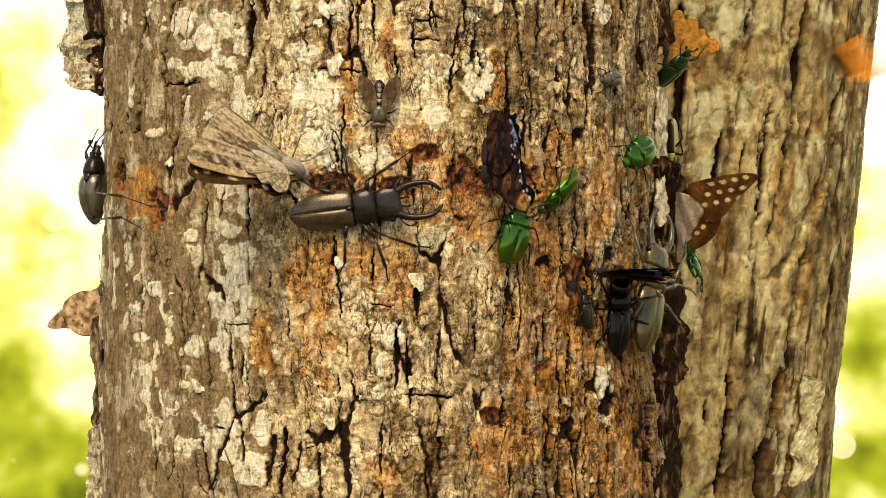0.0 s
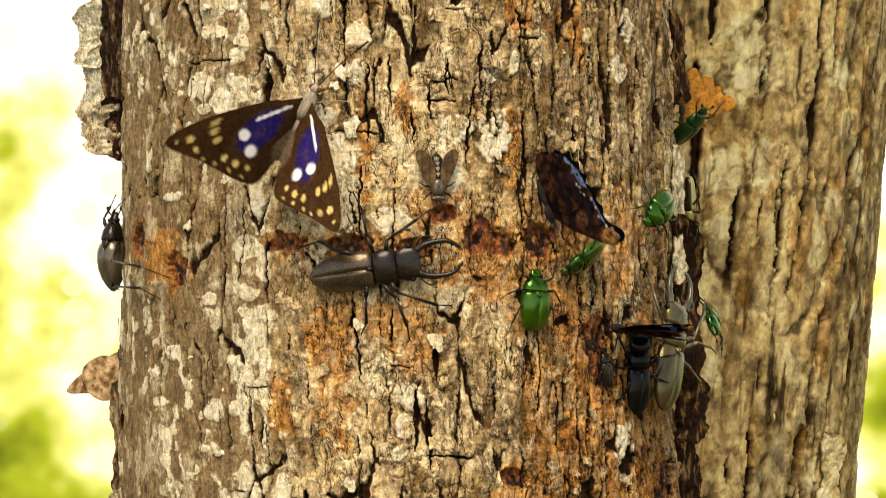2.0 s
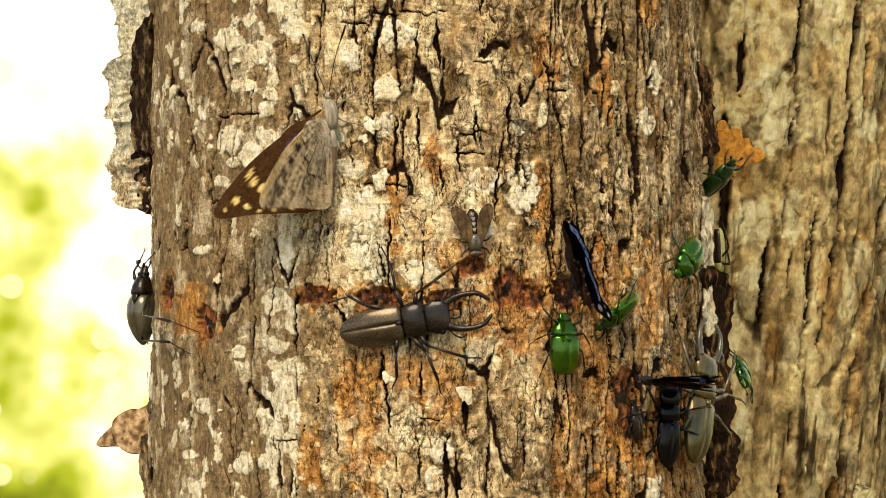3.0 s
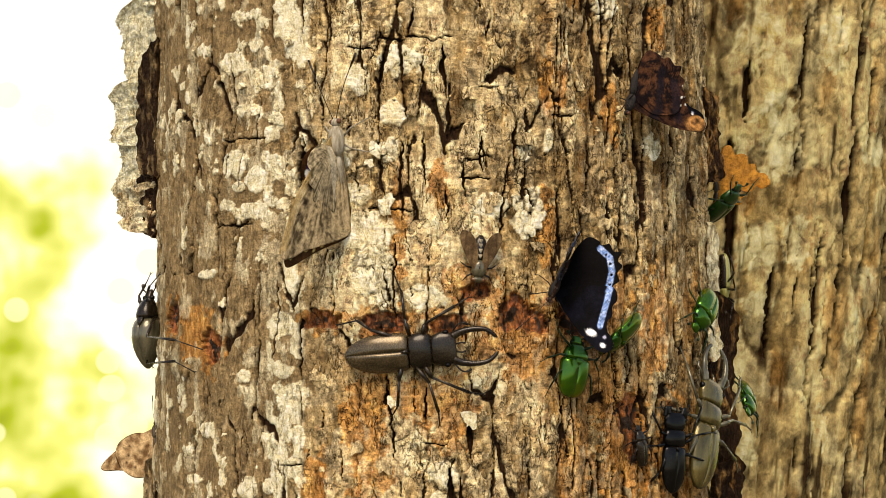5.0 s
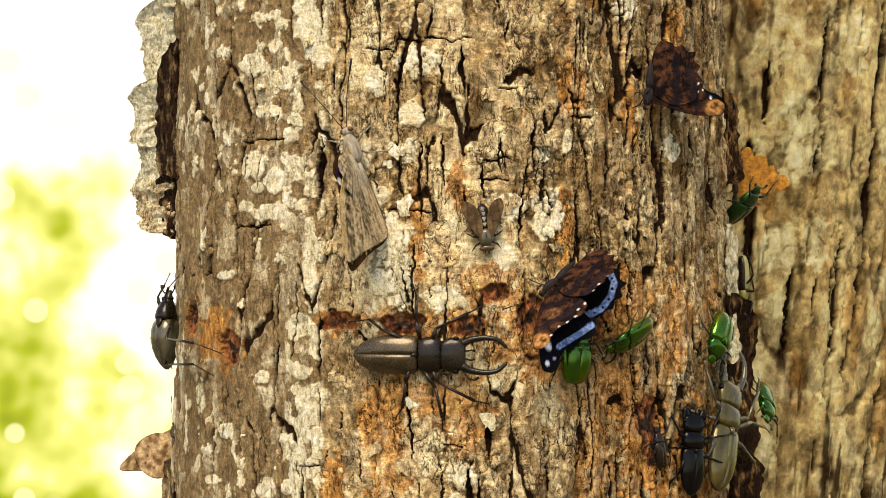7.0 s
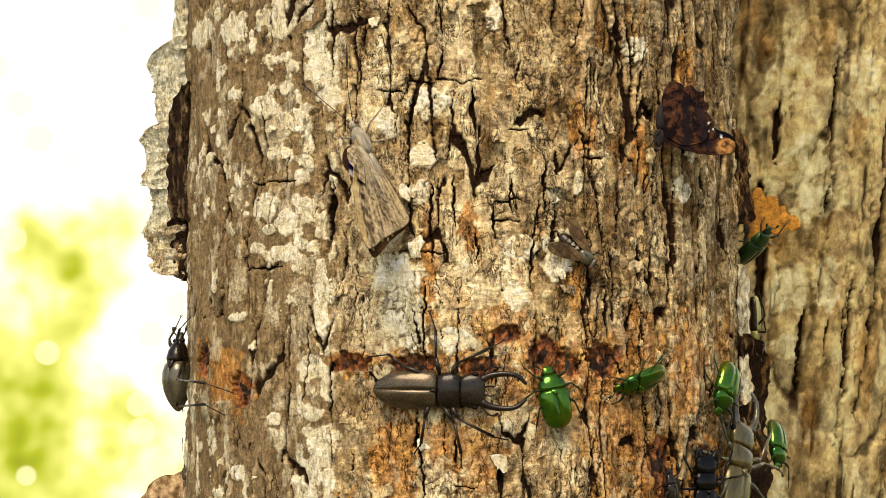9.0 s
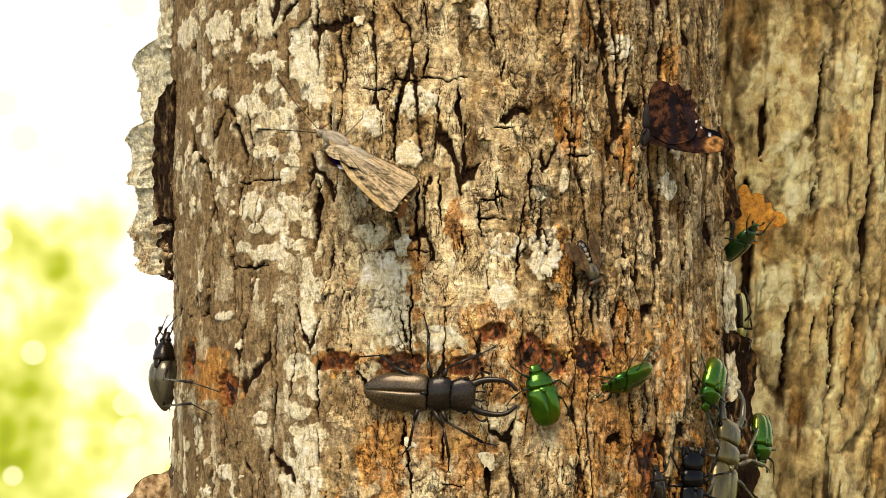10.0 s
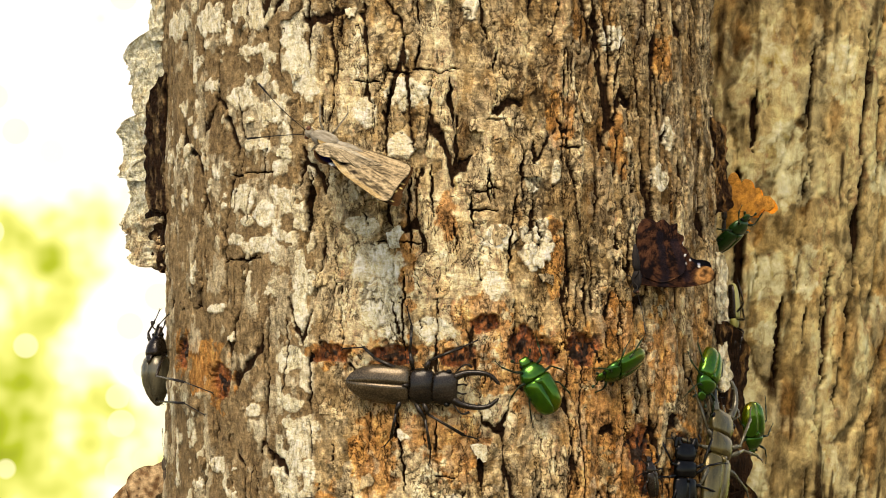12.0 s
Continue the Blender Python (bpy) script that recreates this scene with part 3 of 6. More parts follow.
def far_tree():
    tree = tagged(new("oak_tree"), "second oak trunk close behind, furrowed grey-tan bark, leaning", "tree")
    rad = 112.0
    s_ax = axis(1.1, -60, 180, 8, -math.pi * rad, math.pi * rad)[:-1]
    z_ax = axis(1.2, -150, 230, 40, -1400, 1400)
    Z, S = np.meshgrid(z_ax, s_ax, indexing="ij")
    h, inner, level, tone, flaky = bark_relief(S, Z, 900, 1.7)
    lichen = step(0.53, 0.58, fbm(S / 14, Z / 24, 911, 3)) * step(0.36, 0.52, fbm(S / 60, Z / 60, 920, 2) + 0.08 * step(0, 120, Z))
    green = step(0.4, 0.6, fbm(S / 40, Z / 50, 930, 3))
    tone = np.clip(tone - 0.05 + 1.6 * (fbm(S / 15, Z / 80, 950, 3) - 0.5), 0, 1)
    rust = 0.5 * step(0.6, 0.75, fbm(S / 12, Z / 40, 940, 3))
    # furrow shade painted as colour, with and without carved relief beneath
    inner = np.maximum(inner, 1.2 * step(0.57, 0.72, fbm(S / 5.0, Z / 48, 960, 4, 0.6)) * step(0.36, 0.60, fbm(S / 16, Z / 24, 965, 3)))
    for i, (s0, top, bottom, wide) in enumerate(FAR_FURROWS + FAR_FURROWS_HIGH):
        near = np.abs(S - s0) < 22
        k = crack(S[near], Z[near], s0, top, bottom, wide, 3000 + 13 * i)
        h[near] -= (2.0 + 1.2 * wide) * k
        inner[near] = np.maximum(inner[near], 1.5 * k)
    lichen = np.maximum(0.45 * lichen, patches(S, Z, FAR_LICHEN, 3300, 0.5)) * np.clip(1 - inner, 0, 1)
    radius = rad * (1 + np.where(Z < -500, ((-500 - Z) / 900) ** 2 * 0.35, 0)) + 1.3 * h
    seam = step(0, 40, math.pi * rad - np.abs(S))
    radius = rad + (radius - rad) * seam
    th = S / rad
    lean = Z * 0.105
    pts = np.stack([radius * np.sin(th) + lean, -radius * np.cos(th), Z + 1350], -1) / 1000
    chart = np.stack([lichen * 0.8, rust, 0 * S, 0 * S], -1)
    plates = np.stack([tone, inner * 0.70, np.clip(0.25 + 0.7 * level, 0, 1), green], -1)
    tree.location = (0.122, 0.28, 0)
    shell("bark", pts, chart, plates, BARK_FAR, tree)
    return tree


def surroundings():
    me = bpy.data.meshes.new("ground")
    bm = bmesh.new()
    bmesh.ops.create_grid(bm, x_segments=60, y_segments=60, size=60)
    for v in bm.verts:
        v.co.z = 0.05 * noise.noise(v.co * 0.6) - 0.03
    bm.to_mesh(me)
    me.materials.append(ground_material())
    tagged(new("ground", me), "brown leaf litter of the forest floor", "ground", kind="structure")
    me = bpy.data.meshes.new("backdrop")
    bm = bmesh.new()
    for i in range(25):
        a = radians(-60 + 5 * i)
        for zz in (-0.5, 9.0):
            bm.verts.new((9.5 * math.sin(a), 9.5 * math.cos(a), zz))
    bm.verts.ensure_lookup_table()
    for i in range(24):
        bm.faces.new([bm.verts[k] for k in (2 * i, 2 * i + 1, 2 * i + 3, 2 * i + 2)])
    bm.to_mesh(me)
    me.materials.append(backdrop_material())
    tagged(new("backdrop", me), "glowing backdrop painted with sunlit yellow-green foliage and white sky, far out of focus", "backdrop", kind="structure")


surroundings()
feeding_tree()
far_tree()

# ---------------- insects: shapes ----------------


def part(name, bm, material, parent, label="", smooth=True):
    """Links a bmesh as one mesh object under a thing or a part."""
    bmesh.ops.recalc_face_normals(bm, faces=bm.faces)
    me = bpy.data.meshes.new(name)
    bm.to_mesh(me)
    bm.free()
    for p in me.polygons:
        p.use_smooth = smooth
    me.materials.append(material)
    ob = new(name, me)
    ob.parent = parent
    return tagged(ob, label) if label else ob


MM = 0.001


def loft(bm, rings, n=20, half=0):
    """A closed skin through rings (y, z, half width, height above, depth below, squareness), in millimetres.
    half: 1 or -1 keeps one side of the middle alone."""
    rows = []
    for y, z, w, up, down, sq in rings:
        row = []
        for k in range(n):
            a = (math.pi / 2 - math.pi * k / (n - 1)) if half else 2 * math.pi * k / n
            ca, sa = math.cos(a), math.sin(a)
            x = math.copysign(abs(ca) ** (2 / sq), ca) * w
            h = math.copysign(abs(sa) ** (2 / sq), sa)
            zz = z + h * (up if h > 0 else down)
            row.append(bm.verts.new(((half or 1) * x * MM, y * MM, zz * MM)))
        rows.append(row)
    for a, b in zip(rows, rows[1:]):
        for k in range(n):
            bm.faces.new((a[k], a[(k + 1) % n], b[(k + 1) % n], b[k]))
    bm.faces.new(rows[0]), bm.faces.new(rows[-1])
    return bm


def tube(bm, points, radii, n=7):
    """A tapering limb along points in millimetres."""
    pts = [Vector(p) * MM for p in points]
    rows = []
    for i, p in enumerate(pts):
        d = (pts[min(i + 1, len(pts) - 1)] - pts[max(i - 1, 0)]).normalized()
        side = d.cross(Vector((0.13, 0.21, 0.97))).normalized()
        other = d.cross(side)
        r = radii[i] * MM
        rows.append([bm.verts.new(p + r * (math.cos(2 * math.pi * k / n) * side + math.sin(2 * math.pi * k / n) * other)) for k in range(n)])
    for a, b in zip(rows, rows[1:]):
        for k in range(n):
            bm.faces.new((a[k], a[(k + 1) % n], b[(k + 1) % n], b[k]))
    bm.faces.new(rows[0]), bm.faces.new(rows[-1])
    return bm


def ball(bm, at, r, stretch=(1, 1, 1)):
    m = Matrix.Translation(Vector(at) * MM) @ Matrix.Diagonal((*(r * MM * s for s in stretch), 1))
    bmesh.ops.create_uvsphere(bm, u_segments=12, v_segments=8, radius=1.0, matrix=m)
    return bm


def arcs(points, steps=6):
    """A smooth line through points (Catmull-Rom)."""
    p = [Vector(q) for q in points]
    p = [2 * p[0] - p[1]] + p + [2 * p[-1] - p[-2]]
    out = []
    for i in range(1, len(p) - 2):
        for k in range(steps):
            t = k / steps
            out.append(0.5 * (2 * p[i] + (p[i + 1] - p[i - 1]) * t + (2 * p[i - 1] - 5 * p[i] + 4 * p[i + 1] - p[i + 2]) * t * t
                              + (3 * p[i] - p[i - 1] - 3 * p[i + 1] + p[i + 2]) * t ** 3))
    return out + [p[-2]]


def perch(x, z, heading=0.0, lift=0.0, roll=0.0, pitch=0.0, girth=None):
    """A pose on the bark: lateral offset x and height z from the eye line in millimetres (or girth, the angle round the trunk);
    heading 0 looks up the trunk and turns to the left as it grows; local y is forwards, z away from the bark."""
    th = radians(girth) if girth is not None else math.asin(max(-1, min(1, x / RMM)))
    r = (RMM + lift) * MM
    n = Vector((math.sin(th), -math.cos(th), 0))
    right, up = Vector((math.cos(th), math.sin(th), 0)), Vector((0, 0, 1))
    h = radians(heading)
    y = up * math.cos(h) - right * math.sin(h)
    m = Matrix((y.cross(n), y, n)).transposed().to_4x4()
    m.translation = (AXIS_X + n.x * r, n.y * r, Z0 + z * MM)
    return m @ pose(0, 0, 0, pitch, roll, 0)


# ---------------- insects: materials ----------------


def shell_material(name, dark, light, metal=0.0, rough=0.3, coat=0.3, scale=260.0, stretch=(1, 0.25, 1), tinge=None):
    n = Nodes(name)
    a = n.noise(scale, 5, 0.6, stretch)
    b = n.noise(scale * 6, 3, 0.6)
    c = n.ramp(a, (0.32, dark), (0.56, light), (0.70, tinge)) if tinge else n.ramp(a, (0.32, dark), (0.70, light))
    c = n.mix(0.25, c, n.ramp(b, (0.35, 0.25), (0.65, 0.75)), "OVERLAY")
    n.set(Base_Color=c, Metallic=metal, Roughness=n.math("MULTIPLY_ADD", b, 0.18, rough - 0.07), Coat_Weight=coat, Coat_Roughness=0.08, Specular_IOR_Level=0.2)
    return n.bump(b, 0.10, 0.0002).mat


STAG = shell_material("stag_shell", (0.026, 0.018, 0.008), (0.105, 0.076, 0.040), 0.5, 0.25, 0.25)
STAG_DARK = shell_material("black_brown_shell", (0.005, 0.0035, 0.002), (0.026, 0.018, 0.010), 0.15, 0.25, 0.12)
GOLD = shell_material("bronze_green_shell", (0.036, 0.028, 0.008), (0.130, 0.100, 0.030), 0.45, 0.22, 0.35)
GREEN = shell_material("metallic_green_shell", (0.002, 0.050, 0.002), (0.045, 0.125, 0.002), 0.75, 0.18, 0.35, 65, (1, 0.6, 1), (0.23, 0.14, 0.003))
GREEN_LIMB = shell_material("green_black_shell", (0.003, 0.010, 0.003), (0.012, 0.028, 0.006), 0.3, 0.3, 0.1, 160)
DARK_FUR = shell_material("black_fur", (0.006, 0.005, 0.005), (0.022, 0.017, 0.014), 0.0, 0.85, 0.0, 900, (1, 0.2, 1))
GREEN_DARK = shell_material("dark_green_shell", (0.006, 0.026, 0.005), (0.02, 0.07, 0.010), 0.4, 0.28, 0.25, 160)
BELLY = shell_material("copper_green_belly", (0.13, 0.035, 0.008), (0.14, 0.16, 0.015), 0.45, 0.32, 0.3, 300)
BLACK = shell_material("black_shell", (0.0015, 0.0015, 0.0015), (0.005, 0.0045, 0.004), 0.0, 0.14, 0.1)
GREY = shell_material("grey_shell", (0.038, 0.034, 0.020), (0.120, 0.106, 0.064), 0.2, 0.22, 0.4)
BLACK.node_tree.nodes["Principled BSDF"].inputs["Specular IOR Level"].default_value = 0.08
OLIVE = shell_material("olive_shell", (0.12, 0.11, 0.02), (0.30, 0.29, 0.10), 0.1, 0.35, 0.3)
FUR = shell_material("brown_fur", (0.025, 0.018, 0.012), (0.11, 0.085, 0.055), 0.0, 0.85, 0.0, 900, (1, 0.2, 1))
PALE_FUR = shell_material("pale_fur", (0.13, 0.105, 0.065), (0.36, 0.32, 0.24), 0.0, 0.85, 0.0, 900, (1, 0.2, 1))
EYE = shell_material("compound_eye", (0.05, 0.018, 0.008), (0.14, 0.055, 0.02), 0.0, 0.3, 0.4, 2000)


def scale_material(name, gloss=0.75):
    """Wing scales: the pattern lies on the wing, with veins and dusting over it."""
    n = Nodes(name)
    c = n.attribute("pattern").outputs["Color"]
    dust = n.noise(2600, 3, 0.7)
    vein = n.noise(260, 3, 0.6, (1, 4, 1))
    c = n.mix(0.45, c, n.ramp(dust, (0.3, 0.25), (0.7, 0.78)), "OVERLAY")
    c = n.mix(0.55, c, n.ramp(n.noise(650, 5, 0.7), (0.35, 0.15), (0.65, 0.85)), "OVERLAY")
    c = n.mix(0.25, c, n.ramp(vein, (0.3, 0.3), (0.7, 0.7)), "OVERLAY")
    return n.set(Base_Color=c, Roughness=gloss, Specular_IOR_Level=0.03).bump(dust, 0.25, 0.0002).mat


SCALES = scale_material("wing_scales")

# ---------------- beetles ----------------
LEG_PLAN = [  # side, hip, knee, ankle, foot: x outwards, y forwards, z up, for a body 25 long
    (1, (2.6, 4.2, 2.4), (6.6, 6.2, 3.4), (8.4, 11.2, 1.2), (9.6, 14.0, 0.3)),
    (1, (3.0, 0.6, 2.2), (7.6, 1.2, 3.6), (11.6, -2.6, 1.2), (13.0, -5.4, 0.3)),
    (1, (3.0, -2.6, 2.2), (7.4, -6.0, 3.4), (9.6, -12.0, 1.2), (9.2, -15.4, 0.3)),
    (-1, (2.6, 4.2, 2.4), (6.4, 6.6, 3.4), (9.2, 10.6, 1.2), (9.8, 13.6, 0.3)),
    (-1, (3.0, 0.6, 2.2), (7.8, 0.8, 3.6), (11.8, -1.4, 1.2), (14.2, -3.4, 0.3)),
    (-1, (3.0, -2.6, 2.2), (7.2, -6.4, 3.4), (9.0, -12.6, 1.2), (9.8, -16.0, 0.3))]


def leg(parent, material, points, thick=0.62):
    hip, knee, ankle, foot = [Vector(p) for p in points]
    bm = bmesh.new()
    mid = (hip + knee) / 2 + Vector((0, 0, 0.5))
    tube(bm, [hip, mid, knee], [thick * 0.9, thick * 1.25, thick * 0.75])
    tube(bm, [knee, knee.lerp(ankle, 0.5), ankle], [thick * 0.6, thick * 0.72, thick * 0.85])
    for k in (0.45, 0.72, 0.95):
        p = knee.lerp(ankle, k)
        out = Vector((p.x, p.y, 0)).normalized()
        tube(bm, [p, p + (ankle - knee).normalized() * thick * 1.2 + out * thick * 1.1], [thick * 0.35, thick * 0.08], 5)
    toes = [ankle.lerp(foot, k / 4) for k in range(5)]
    tube(bm, toes, [thick * r for r in (0.42, 0.34, 0.40, 0.32, 0.40)], 6)
    d = (foot - ankle).normalized()
    side = d.cross(Vector((0, 0, 1))) * thick
    for s in (-1, 1):
        tube(bm, [foot, foot + d * thick + s * side * 0.8, foot + d * thick * 1.6 + s * side * 0.9 - Vector((0, 0, thick * 0.6))], [thick * 0.25, thick * 0.2, thick * 0.06], 5)
    return part("leg", bm, material, parent)


def beetle(name, label, skin, limb, long=25.0, wide=6.4, tall=4.2, belly=None, category="beetle", group="", nose=1.0, pron=None, legs=LEG_PLAN, skin2=None, pointed=False):
    """A scarab-like beetle, centred where the wing cases meet the pronotum."""
    thing = tagged(new(name), label, category, group)
    k = long / 25.0
    skin2 = skin2 or skin
    e = 15.0 * k
    prof = [(0.0, 0.90, 0.84), (0.06, 0.98, 0.93), (0.2, 1.0, 1.0), (0.4, 0.99, 1.02), (0.6, 0.95, 0.98), (0.78, 0.85, 0.86), (0.9, 0.68, 0.66), (0.97, 0.45, 0.45), (1.0, 0.18, 0.28)]
    if pointed:
        prof = [(0.0, 0.72, 0.66), (0.06, 0.86, 0.82), (0.2, 0.98, 0.97), (0.38, 1.0, 1.0), (0.58, 0.90, 0.88), (0.76, 0.68, 0.66), (0.9, 0.40, 0.40), (0.97, 0.20, 0.22), (1.0, 0.06, 0.10)]
    for side, nm in ((-1, "left_wing_case"), (1, "right_wing_case")):
        bm = loft(bmesh.new(), [(-u * e, 2.0 * k, wide * w, tall * h, 0.8 * k, 2.3) for u, w, h in prof], 14, side)
        for v in bm.verts:
            v.co.x += side * 0.00006 * k
        ob = part(nm, bm, skin, thing)
    bm = loft(bmesh.new(), [(-u * e * 0.99, 1.7 * k, wide * w * 0.93, 0.9 * k, 1.7 * k, 2.2) for u, w, h in prof[:-1]], 18)
    part("abdomen", bm, belly or limb, thing)
    # small plate between the wing cases
    bm = loft(bmesh.new(), [(0.3 * k, 2.1 * k + tall * 0.84, wide * 0.28, 0.35 * k, 0.5 * k, 2), (-1.2 * k, 2.1 * k + tall * 0.90, wide * 0.2, 0.3 * k, 0.5 * k, 2), (-2.8 * k, 2.0 * k + tall * 0.93, 0.05 * k, 0.2 * k, 0.4 * k, 2)], 10)
    part("scutellum", bm, skin2, thing)
    pw = pron or wide * 0.9
    bm = loft(bmesh.new(), [(0.15 * k, 1.9 * k, pw * 0.92, tall * 0.82, 1.8 * k, 2.4), (1.2 * k, 1.9 * k, pw, tall * 0.84, 1.9 * k, 2.4), (3.2 * k, 1.8 * k, pw * 0.90, tall * 0.74, 1.8 * k, 2.3),
                            (5.0 * k, 1.6 * k, pw * 0.70, tall * 0.55, 1.5 * k, 2.3), (6.0 * k, 1.5 * k, pw * 0.52, tall * 0.40, 1.2 * k, 2.2)], 22)
    part("pronotum", bm, skin2, thing)
    bm = loft(bmesh.new(), [(5.8 * k, 1.5 * k, pw * 0.42, tall * 0.32, 1.0 * k, 2.4), (7.2 * k, 1.3 * k, pw * 0.40, tall * 0.26, 0.9 * k, 2.8), (8.6 * k * nose, 1.1 * k, pw * 0.34, tall * 0.16, 0.7 * k, 3.2), (9.2 * k * nose, 1.0 * k, pw * 0.28, tall * 0.08, 0.5 * k, 3.2)], 18)
    head = part("head", bm, skin2, thing)
    for s in (-1, 1):
        part("eye", ball(bmesh.new(), (s * pw * 0.42, 6.6 * k, 1.7 * k), 0.75 * k), BLACK, head)
        line = arcs([(s * pw * 0.3, 8.0 * k, 1.0 * k), (s * pw * 0.62, 9.2 * k, 1.4 * k), (s * pw * 0.8, 10.8 * k, 1.0 * k)], 4)
        bm = tube(bmesh.new(), line, [0.22 * k + (0.35 * k if i > len(line) - 4 else 0) for i in range(len(line))], 6)
        part("antenna", bm, limb, head)
    for s, *pts in legs:
        leg(thing, limb, [(s * p[0] * k, p[1] * k, p[2] * k) for p in pts], 0.48 * k)
    return thing


STAG_LEGS = [(-1, (5.5, 5.5, 3), (10, 7, 4.5), (16, 19, 2.2), (19, 24.5, 0.6)), (-1, (5.5, 1, 3), (12.5, -0.5, 4.6), (23, -1, 2.0), (30, -3.5, 0.6)),
             (-1, (5, -3, 3), (9.5, -14, 4.0), (13.5, -19, 1.8), (12.5, -27, 0.6)), (1, (5.5, 5.5, 3), (10.5, 8, 4.2), (17.5, 22, 1.8), (18.5, 27, 0.6)),
             (1, (5.5, 2, 3), (12.5, 7, 4.2), (24, 9.5, 1.8), (29, 9.5, 0.6)), (1, (5, -3, 3), (11, -4.5, 4.0), (20.5, -6, 1.6), (24, -8.5, 0.6))]


def stag_beetle(name, label, skin, front, limb, k=1.0, legs=STAG_LEGS, jaw=1.0, slim=1.0):
    """A stag beetle with long toothed jaws; k scales its 57 millimetres."""
    thing = tagged(new(name), label, "stag beetle")
    e = 24.5 * k
    prof = [(0.0, 0.86, 0.80), (0.05, 0.95, 0.92), (0.2, 1.0, 1.0), (0.45, 1.0, 1.02), (0.6, 0.94, 0.96), (0.74, 0.82, 0.84), (0.86, 0.62, 0.66), (0.94, 0.42, 0.46), (0.985, 0.22, 0.28), (1.0, 0.08, 0.16)]
    for side, nm in ((-1, "left_wing_case"), (1, "right_wing_case")):
        bm = loft(bmesh.new(), [(-0.3 * k - u * e, 2.4 * k, 7.6 * k * w, 3.8 * k * h, 0.9 * k, 2.05) for u, w, h in prof], 16, side)
        for v in bm.verts:
            v.co.x += side * 0.00002 * k
        part(nm, bm, skin, thing)
    bm = loft(bmesh.new(), [(-u * e * 0.985, 2.0 * k, 7.2 * k * w, 1.0 * k, 1.8 * k, 2.2) for u, w, h in prof[:-1]], 18)
    part("abdomen", bm, limb, thing)
    bm = loft(bmesh.new(), [(-0.2 * k, 2.3 * k, 2.0 * k, 4.4 * k, 0.3 * k, 2), (-2.6 * k, 2.3 * k, 0.3 * k, 4.9 * k, 0.2 * k, 2)], 10)
    part("scutellum", bm, front, thing)
    bm = loft(bmesh.new(), [(0.2 * k, 2.3 * k, 5.2 * k, 3.0 * k, 1.8 * k, 2.6), (0.7 * k, 2.3 * k, 6.2 * k, 3.3 * k, 2.0 * k, 2.4), (2.6 * k, 2.3 * k, 6.9 * k, 3.7 * k, 2.2 * k, 2.2), (5.6 * k, 2.3 * k, 7.2 * k, 3.6 * k, 2.2 * k, 2.2),
                            (7.8 * k, 2.3 * k, 6.6 * k, 3.1 * k, 2.1 * k, 2.3), (9.0 * k, 2.3 * k, 5.4 * k, 2.3 * k, 1.8 * k, 2.4)], 26)
    part("pronotum", bm, front, thing)
    bm = loft(bmesh.new(), [(9.0 * k, 2.3 * k, 5.3 * k, 2.6 * k, 1.7 * k, 2.6), (10.0 * k, 2.3 * k, 5.8 * k, 2.7 * k, 2.0 * k, 2.5), (12.6 * k, 2.3 * k, 6.8 * k, 2.9 * k, 2.0 * k, 2.4), (15.4 * k, 2.3 * k, 6.2 * k, 2.2 * k, 1.8 * k, 2.6),
                            (17.6 * k, 2.2 * k, 5.6 * k, 1.9 * k, 1.4 * k, 3.4), (18.3 * k, 2.1 * k, 4.4 * k, 1.2 * k, 1.0 * k, 3.4)], 26)
    head = part("head", bm, front, thing)
    for s in (-1, 1):
        part("eye", ball(bmesh.new(), (s * 6.3 * k, 14.6 * k, 2.9 * k), 1.15 * k, (0.8, 1.1, 1)), BLACK, head)
        path = arcs([(s * 4.4 * k, 17.2 * k, 2.4 * k), (s * 5.9 * k, 20.5 * k, 2.6 * k), (s * 6.6 * k, 25.5 * k * jaw, 2.6 * k), (s * 5.9 * k, 30.5 * k * jaw, 2.4 * k), (s * 2.6 * k, 34.4 * k * jaw, 2.0 * k)], 6)
        m = len(path)
        bm = tube(bmesh.new(), path, [k * (1.75 - 1.05 * (i / (m - 1)) ** 0.7) if i < m - 1 else 0.12 * k for i in range(m)], 10)
        for at, size in ((0.10, 1.2), (0.30, 1.9), (0.52, 0.9), (0.62, 1.3), (0.72, 0.9), (0.82, 1.4)):
            p = path[int(at * (m - 1))]
            tube(bm, [p, p + Vector((-s * size * 1.5 * k, -0.25 * k * size, 0))], [0.55 * k * size, 0.08 * k], 6)
        part("mandible", bm, limb, head)
        line = arcs([(s * 5.2 * k, 16.6 * k, 2.2 * k), (s * 8.6 * k, 19.4 * k, 3.2 * k), (s * 9.4 * k, 21.4 * k, 2.4 * k), (s * 8.6 * k, 23.4 * k, 1.6 * k)], 5)
        bm = tube(bmesh.new(), line, [k * (0.34 if i < len(line) - 5 else 0.55) for i in range(len(line))], 6)
        part("antenna", bm, limb, head)
        part("palp", tube(bmesh.new(), [(s * 1.4 * k, 18 * k, 1.6 * k), (s * 1.9 * k, 20.4 * k, 1.2 * k), (s * 1.5 * k, 21.8 * k, 0.8 * k)], [0.4 * k, 0.34 * k, 0.4 * k], 6), limb, head)
    for s, *pts in legs:
        leg(thing, limb, [(s * p[0] * k, p[1] * k, p[2] * k) for p in pts], 0.82 * k)
    for ob in thing.children_recursive:
        ob.data.transform(Matrix.Diagonal((slim, 1, 1, 1)))
    return thing


# ---------------- butterflies ----------------


